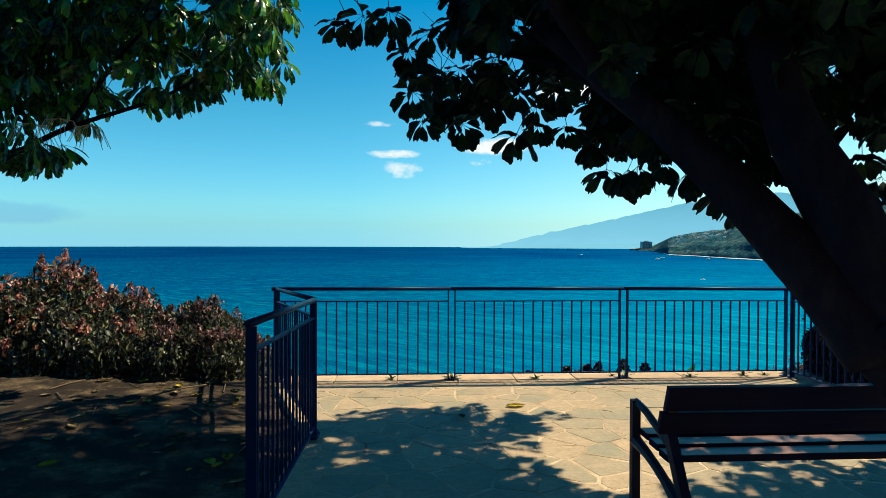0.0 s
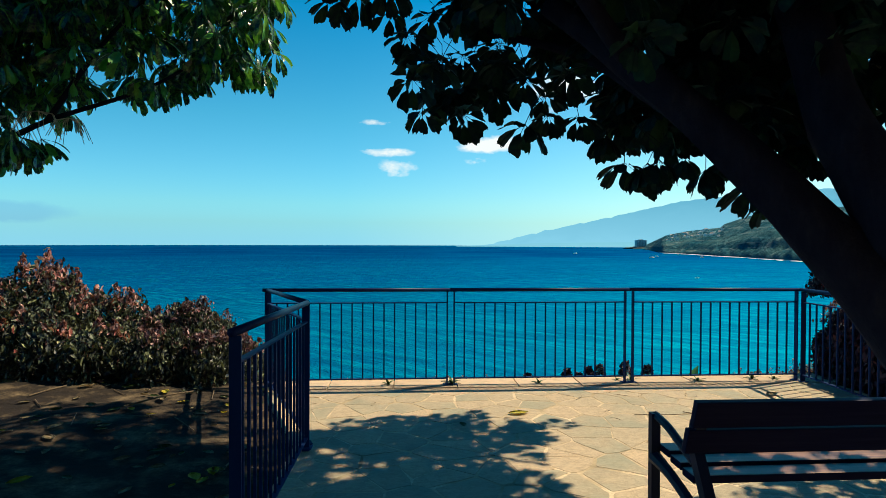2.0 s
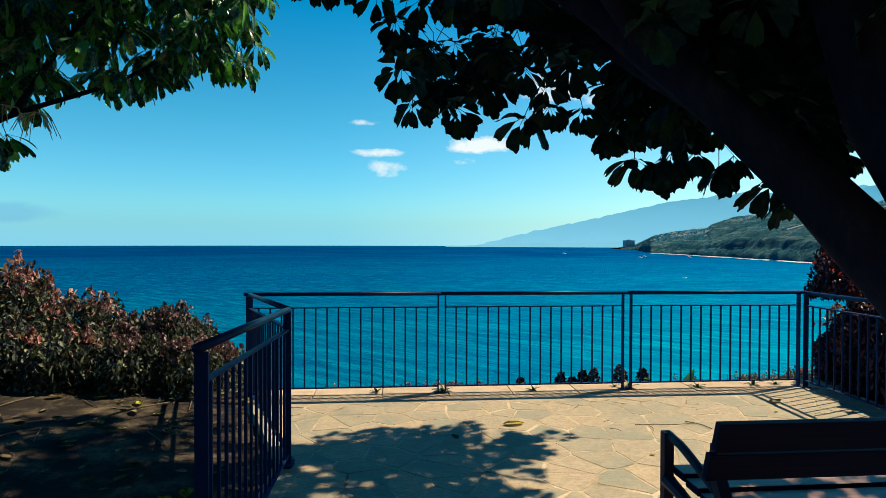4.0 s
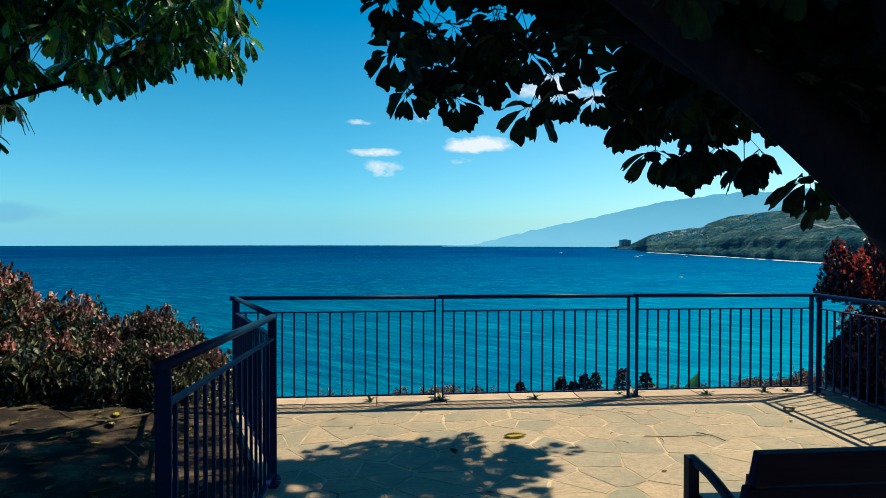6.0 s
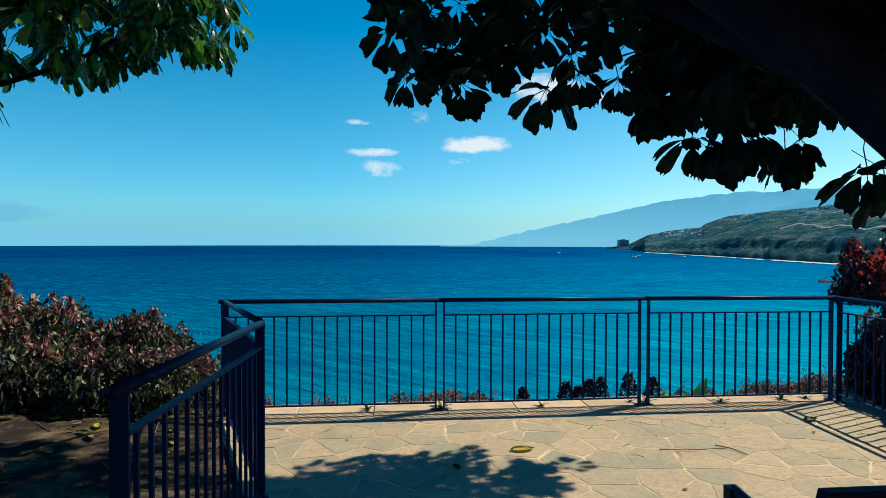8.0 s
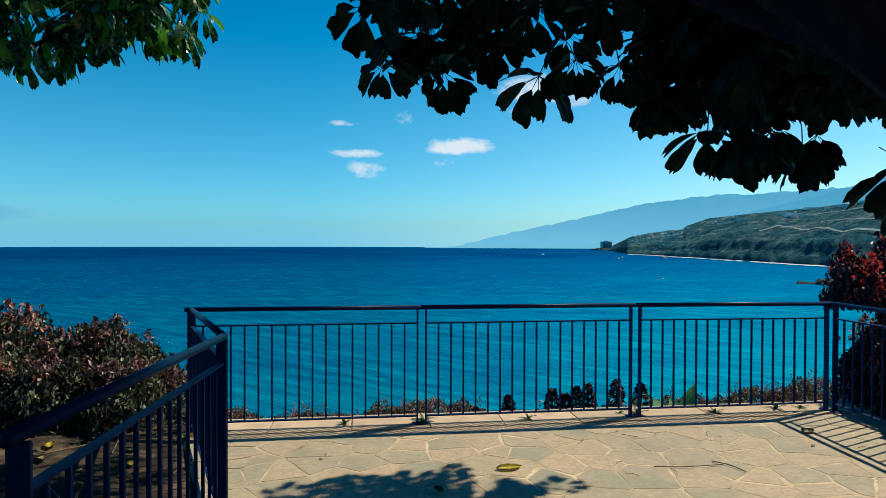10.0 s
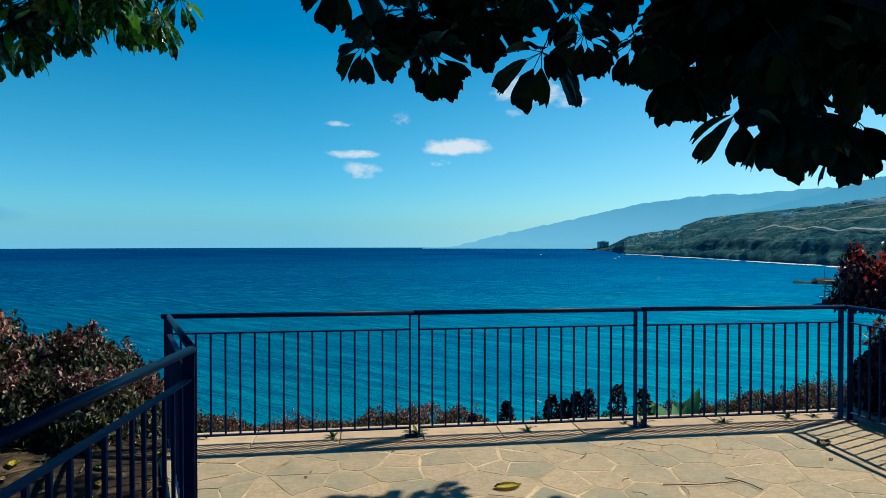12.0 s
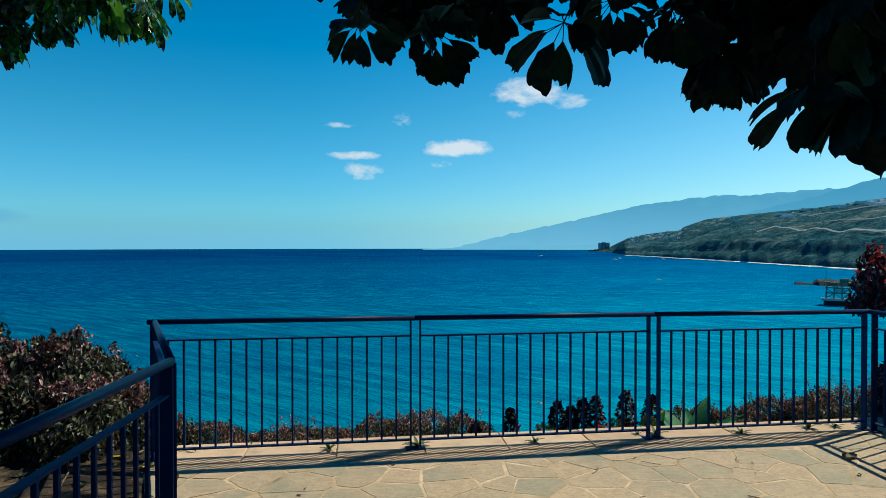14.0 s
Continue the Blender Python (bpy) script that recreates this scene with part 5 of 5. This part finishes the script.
def column_plant(x, y, top, w, seed):
    """An upright column of overlapping dark leaves."""
    r = random.Random(seed)
    z0 = ground_z(x, y)
    t = thing("column_plant", (x, y, z0), "upright dark purple-leaved plant on the slope below the kerb", "plant", "dark upright plants below the kerb")
    b = bmesh.new()
    sweep(b, [(0, 0, -0.1), (0, 0, (top - z0) * 0.9)], [0.02, 0.012], 6)
    part("stem", b, BARK, t)
    pl = []
    H = top - z0
    for k in range(420):
        f = r.random() ** 0.7
        rad = w * (0.25 + 0.75 * math.sin(min(1.0, (1.02 - f) * 2.4) * 1.57)) * math.sqrt(r.uniform(0.3, 1))
        a = r.uniform(0, 6.28)
        pl.append((rad * math.cos(a), rad * math.sin(a), f * H, r.uniform(0.05, 0.085)))
    V, F = leaf_mass(pl, r, -0.7)
    raw("foliage", V, F, L_PURPLE, t)["kind"] = "stuff"


for k, (x, top, w) in enumerate(((2.06, -0.56, 0.11), (2.68, -0.50, 0.12), (2.86, -0.56, 0.12), (3.02, -0.46, 0.12), (3.20, -0.44, 0.12), (3.62, -0.38, 0.13), (3.98, -0.46, 0.13), (1.60, -0.72, 0.09))):
    column_plant(x, 9.5, top, w, k)


def agave(x, y, z, s, n, seed, mat, label, name="agave", grp=""):
    r = random.Random(seed)
    t = thing(name, (x, y, z), label, "plant", grp)
    for k in range(n):
        a = 2.4 * k
        tilt = lerp(1.25, 0.35, k / n) + r.uniform(-0.1, 0.1)
        L = s * r.uniform(0.8, 1.1)
        b = bmesh.new()
        prev = None
        for i, (f, w) in enumerate(((0, 0.10), (0.25, 0.15), (0.55, 0.13), (0.8, 0.07), (1.0, 0.008))):
            th = tilt + 0.4 * f
            p = Vector((math.cos(a), math.sin(a), 0)) * (L * f * math.sin(th)) + Vector((0, 0, L * f * math.cos(th)))
            sd = Vector((-math.sin(a), math.cos(a), 0)) * w * L
            row = [b.verts.new(p + sd + Vector((0, 0, 0.04 * L))), b.verts.new(p), b.verts.new(p - sd + Vector((0, 0, 0.04 * L)))]
            if prev:
                b.faces.new((prev[0], prev[1], row[1], row[0]))
                b.faces.new((prev[1], prev[2], row[2], row[1]))
            prev = row
        part("leaf", b, mat, t, smooth=True)


for k, (x, y, top, s) in enumerate(((4.42, 9.2, -0.42, 0.34), (4.25, 9.1, -0.62, 0.3), (3.4, 9.3, -0.75, 0.3), (3.82, 9.2, -0.6, 0.28))):
    z = max(ground_z(x, y), top)
    agave(x, y, ground_z(x, y) - 0.02, 0.78 * (s + top - ground_z(x, y)), 17, k, L_AGAVE, "pale green succulent rosette on the slope below the kerb", "succulent", "succulents below the kerb")
rng = random.Random(9)
for k, x in enumerate((-0.05, 0.62, 1.55, 2.43, 2.58, 3.3, 3.95, 4.2)):     # weeds in the kerb's joint
    agave(x, 6.62 + rng.uniform(-0.02, 0.06), -0.002, rng.uniform(0.07, 0.13), 8, 50 + k, GRASS, "small green weed growing on the kerb", "weed", "weeds on the kerb")


def fallen_leaf(x, y, z, s, yaw, mat, label, curl, grp=""):
    b = bmesh.new()
    prev = None
    for f, w in ((-0.5, 0.02), (-0.3, 0.2), (0.0, 0.27), (0.25, 0.2), (0.5, 0.02)):
        q = [Vector((f * s, sg * w * s, curl * s * (abs(sg) * w * 1.4 + f * f))) for sg in (1, 0, -1)]
        row = [b.verts.new(c + Vector((0, 0, 0.004))) for c in q]
        if prev:
            b.faces.new((prev[0], prev[1], row[1], row[0]))
            b.faces.new((prev[1], prev[2], row[2], row[1]))
        prev = row
    bmesh.ops.solidify(b, geom=b.faces[:], thickness=0.0015)
    o = part("fallen_leaf", b, mat, None, smooth=True)
    o.matrix_world = Matrix.Translation((x, y, z)) @ pose(0, 0, 0, 0, 0, yaw)
    tagged(o, label, "leaf", grp)


fallen_leaf(1.115, 5.508, 0.003, 0.19, 8, L_YELLOW, "yellow fallen leaf curled on the paving", 0.18)
fallen_leaf(3.75, 6.0, 0.003, 0.17, 30, L_DRY, "pale dry fallen leaf on the paving", 0.2)
fallen_leaf(0.59, 5.19, 0.003, 0.11, 105, GRASS, "dull green fallen leaf curled on the shaded paving", 0.5)
fallen_leaf(1.96, 4.74, 0.003, 0.045, 20, L_SPRAY, "pale petal scrap on the paving", 0.1)
rng = random.Random(4)
for k in range(70):
    x, y = rng.uniform(-4.6, -0.85), rng.uniform(2.6, 7.0)
    fallen_leaf(x, y, ground_z(x, y) + 0.008, rng.uniform(0.08, 0.19), rng.uniform(0, 360), rng.choice((L_DRY, L_DRY, L_DRY, GRASS, L_YELLOW)), "dry fallen leaf on the shaded earth", rng.uniform(0.1, 0.5), "fallen leaves on the earth")
for k in range(75):
    x, y = rng.uniform(-2.9, -0.8), rng.uniform(4.0, 6.9)
    fallen_leaf(x, y, ground_z(x, y) + 0.008, rng.uniform(0.05, 0.15), rng.uniform(0, 360), rng.choice((L_DRY, L_YELLOW, GRASS, L_DRY)), "curled fallen leaf on the shaded earth", rng.uniform(0.15, 0.6), "fallen leaves on the earth")
for k in range(4):
    x, y = rng.uniform(-3.2, -1.4), rng.uniform(6.2, 6.6)
    agave(x, y, ground_z(x, y) - 0.005, rng.uniform(0.07, 0.14), 9, 70 + k, L_GREEN, "small dark green weed at the foot of the hedge", "weed", "weeds at the hedge")
for k in range(7):
    fallen_leaf(rng.uniform(-0.4, 3.9), rng.uniform(4.4, 6.35), 0.003, rng.uniform(0.02, 0.06), rng.uniform(0, 360), L_DRY, "scrap of dry leaf on the paving", 0.05, "leaf scraps on the paving")


def twig(pts, rad, label):
    b = bmesh.new()
    n = 10
    c = Vector(pts[0])
    sweep(b, [p - c for p in spline(pts, n)], [rad] * n, 6)
    o = part("twig", b, TWIG, None)
    o.matrix_world = Matrix.Translation(c)
    tagged(o, label, "twig", "dry twigs on the ground")


twig([(2.12, 5.42, 0.008), (2.35, 5.38, 0.012), (2.62, 5.40, 0.009)], 0.0035, "thin dry twig on the paving")
twig([(2.58, 5.47, 0.008), (2.66, 5.38, 0.010), (2.70, 5.26, 0.009)], 0.004, "thin dry twig on the paving")
twig([(-2.25, 5.55, 0.11), (-2.0, 5.75, 0.14), (-1.8, 5.95, 0.13)], 0.008, "pale dry stick on the shaded earth")
rng = random.Random(15)
for k in range(14):
    x, y, a, L = rng.uniform(-3.2, -1.0), rng.uniform(4.6, 6.6), rng.uniform(0, 6.28), rng.uniform(0.12, 0.4)
    ends = [(x + L * f * math.cos(a), y + L * f * math.sin(a)) for f in (0, 0.5, 1)]
    twig([(u, v, ground_z(u, v) + 0.012) for u, v in ends], rng.uniform(0.003, 0.006), "dry stick on the shaded earth")
rng = random.Random(14)
for k in range(10):
    x, y, a = rng.uniform(1.6, 3.9), rng.uniform(5.0, 6.5), rng.uniform(0, 6.28)
    L = rng.uniform(0.05, 0.16)
    twig([(x, y, 0.006), (x + L * 0.5 * math.cos(a + 0.2), y + L * 0.5 * math.sin(a + 0.2), 0.009), (x + L * math.cos(a), y + L * math.sin(a), 0.006)], 0.002, "short dry twig on the paving")

# ---- paving stones and kerb stones ----


def clip(poly, nx, ny, d):
    """Keeps the part of a polygon where nx*x + ny*y <= d."""
    out = []
    for (ax, ay), (bx, by) in zip(poly, poly[1:] + poly[:1]):
        fa, fb = nx * ax + ny * ay - d, nx * bx + ny * by - d
        if fa <= 0:
            out.append((ax, ay))
        if (fa < 0) != (fb < 0):
            u = fa / (fa - fb)
            out.append((ax + (bx - ax) * u, ay + (by - ay) * u))
    return out


rng = random.Random(17)
seeds = []
SX, SY = 0.345, 0.28
for j in range(-15, 22):
    for i in range(-2, 18):
        seeds.append((FLOOR_X0 + (i + 0.5 + 0.5 * (j % 2) + rng.uniform(-0.48, 0.48)) * SX, 0.9 + (j + 0.5 + rng.uniform(-0.48, 0.48)) * SY))
for k in range(26):                                 # small fillers between the slabs
    seeds.append((rng.uniform(-0.8, 4.4), rng.uniform(1.5, 6.4)))
rest_v, rest_f = [], []                             # the paving behind the bench, laid as one
for sx, sy in seeds:
    poly = [(-1.35, FLOOR_Y0), (FLOOR_X1, FLOOR_Y0), (FLOOR_X1, FLOOR_Y1 - 0.004), (-1.35, FLOOR_Y1 - 0.004)]
    if sy > 4.75:
        poly = clip(poly, -0.938, -0.346, -1.020)       # along the slanted railing
    else:
        poly = clip(poly, -1.0, 0.0, 0.69)
    for ox, oy in seeds:
        if (ox, oy) == (sx, sy) or abs(ox - sx) > 1.4 or abs(oy - sy) > 1.2 or len(poly) < 3:
            continue
        nx, ny = ox - sx, oy - sy
        L = math.hypot(nx, ny)
        nx, ny = nx / L, ny / L
        mx, my = (sx + ox) / 2, (sy + oy) / 2
        joint = 0.0018 + 0.020 * max(0.0, noise.noise(Vector((mx * 1.1, my * 1.1, 7))) + 0.6 * noise.noise(Vector((mx * 5, my * 5, 3))) + 0.08)
        poly = clip(poly, nx, ny, nx * mx + ny * my - min(0.013, joint))
    if len(poly) < 3:
        continue
    ring = []
    for (ax, ay), (bx, by) in zip(poly, poly[1:] + poly[:1]):
        if math.hypot(bx - ax, by - ay) < 0.02:
            continue
        for f in (0.03, 0.35, 0.7, 0.97):
            px, py = lerp(ax, bx, f), lerp(ay, by, f)
            w = 0.012 * (noise.noise(Vector((px * 11, py * 11, 1))) - 0.35)
            k = 1 + w / max(0.1, math.hypot(px - sx, py - sy))
            ring.append((sx + (px - sx) * k, sy + (py - sy) * k))
    if len(ring) < 3:
        continue
    cx = sum(p[0] for p in ring) / len(ring)
    cy = sum(p[1] for p in ring) / len(ring)
    up = rng.uniform(-0.0006, 0.0012)
    if sy < 2.6:
        n, base = len(ring), len(rest_v)
        rest_v += [(cx + (x - cx) * 0.991, cy + (y - cy) * 0.991, up) for x, y in ring] + [(x, y, -0.012) for x, y in ring]
        rest_f.append(tuple(range(base, base + n)))
        rest_f += [(base + n + k, base + n + (k + 1) % n, base + (k + 1) % n, base + k) for k in range(n)]
        continue
    b = bmesh.new()
    top = [b.verts.new(((x - cx) * 0.991, (y - cy) * 0.991, up)) for x, y in ring]
    low = [b.verts.new((x - cx, y - cy, -0.012)) for x, y in ring]
    b.faces.new(top)
    for k in range(len(ring)):
        b.faces.new((low[k], low[(k + 1) % len(ring)], top[(k + 1) % len(ring)], top[k]))
    bmesh.ops.recalc_face_normals(b, faces=b.faces[:])
    o = part("flagstone", b, STONE, slab)
    o.location = (cx, cy, 0.0)

raw("flagstone_field", rest_v, rest_f, STONE, slab, "irregular flagstones behind the bench")["kind"] = "stuff"

x = -1.35
while x < 4.6:
    L = rng.uniform(0.55, 0.72)
    b = box(bmesh.new(), (0.004, 6.456 - 6.66, -0.02), (L - 0.006, 6.866 - 6.66, 0.004 + rng.uniform(0, 0.004)), 0.006)
    for v in b.verts:
        v.co.y += 0.006 * noise.noise(Vector((x + v.co.x * 3, v.co.y * 5, 2)))
    o = part("kerb_stone", b, KERB, kerb)
    o.location = (x, 6.66, 0)
    x += L
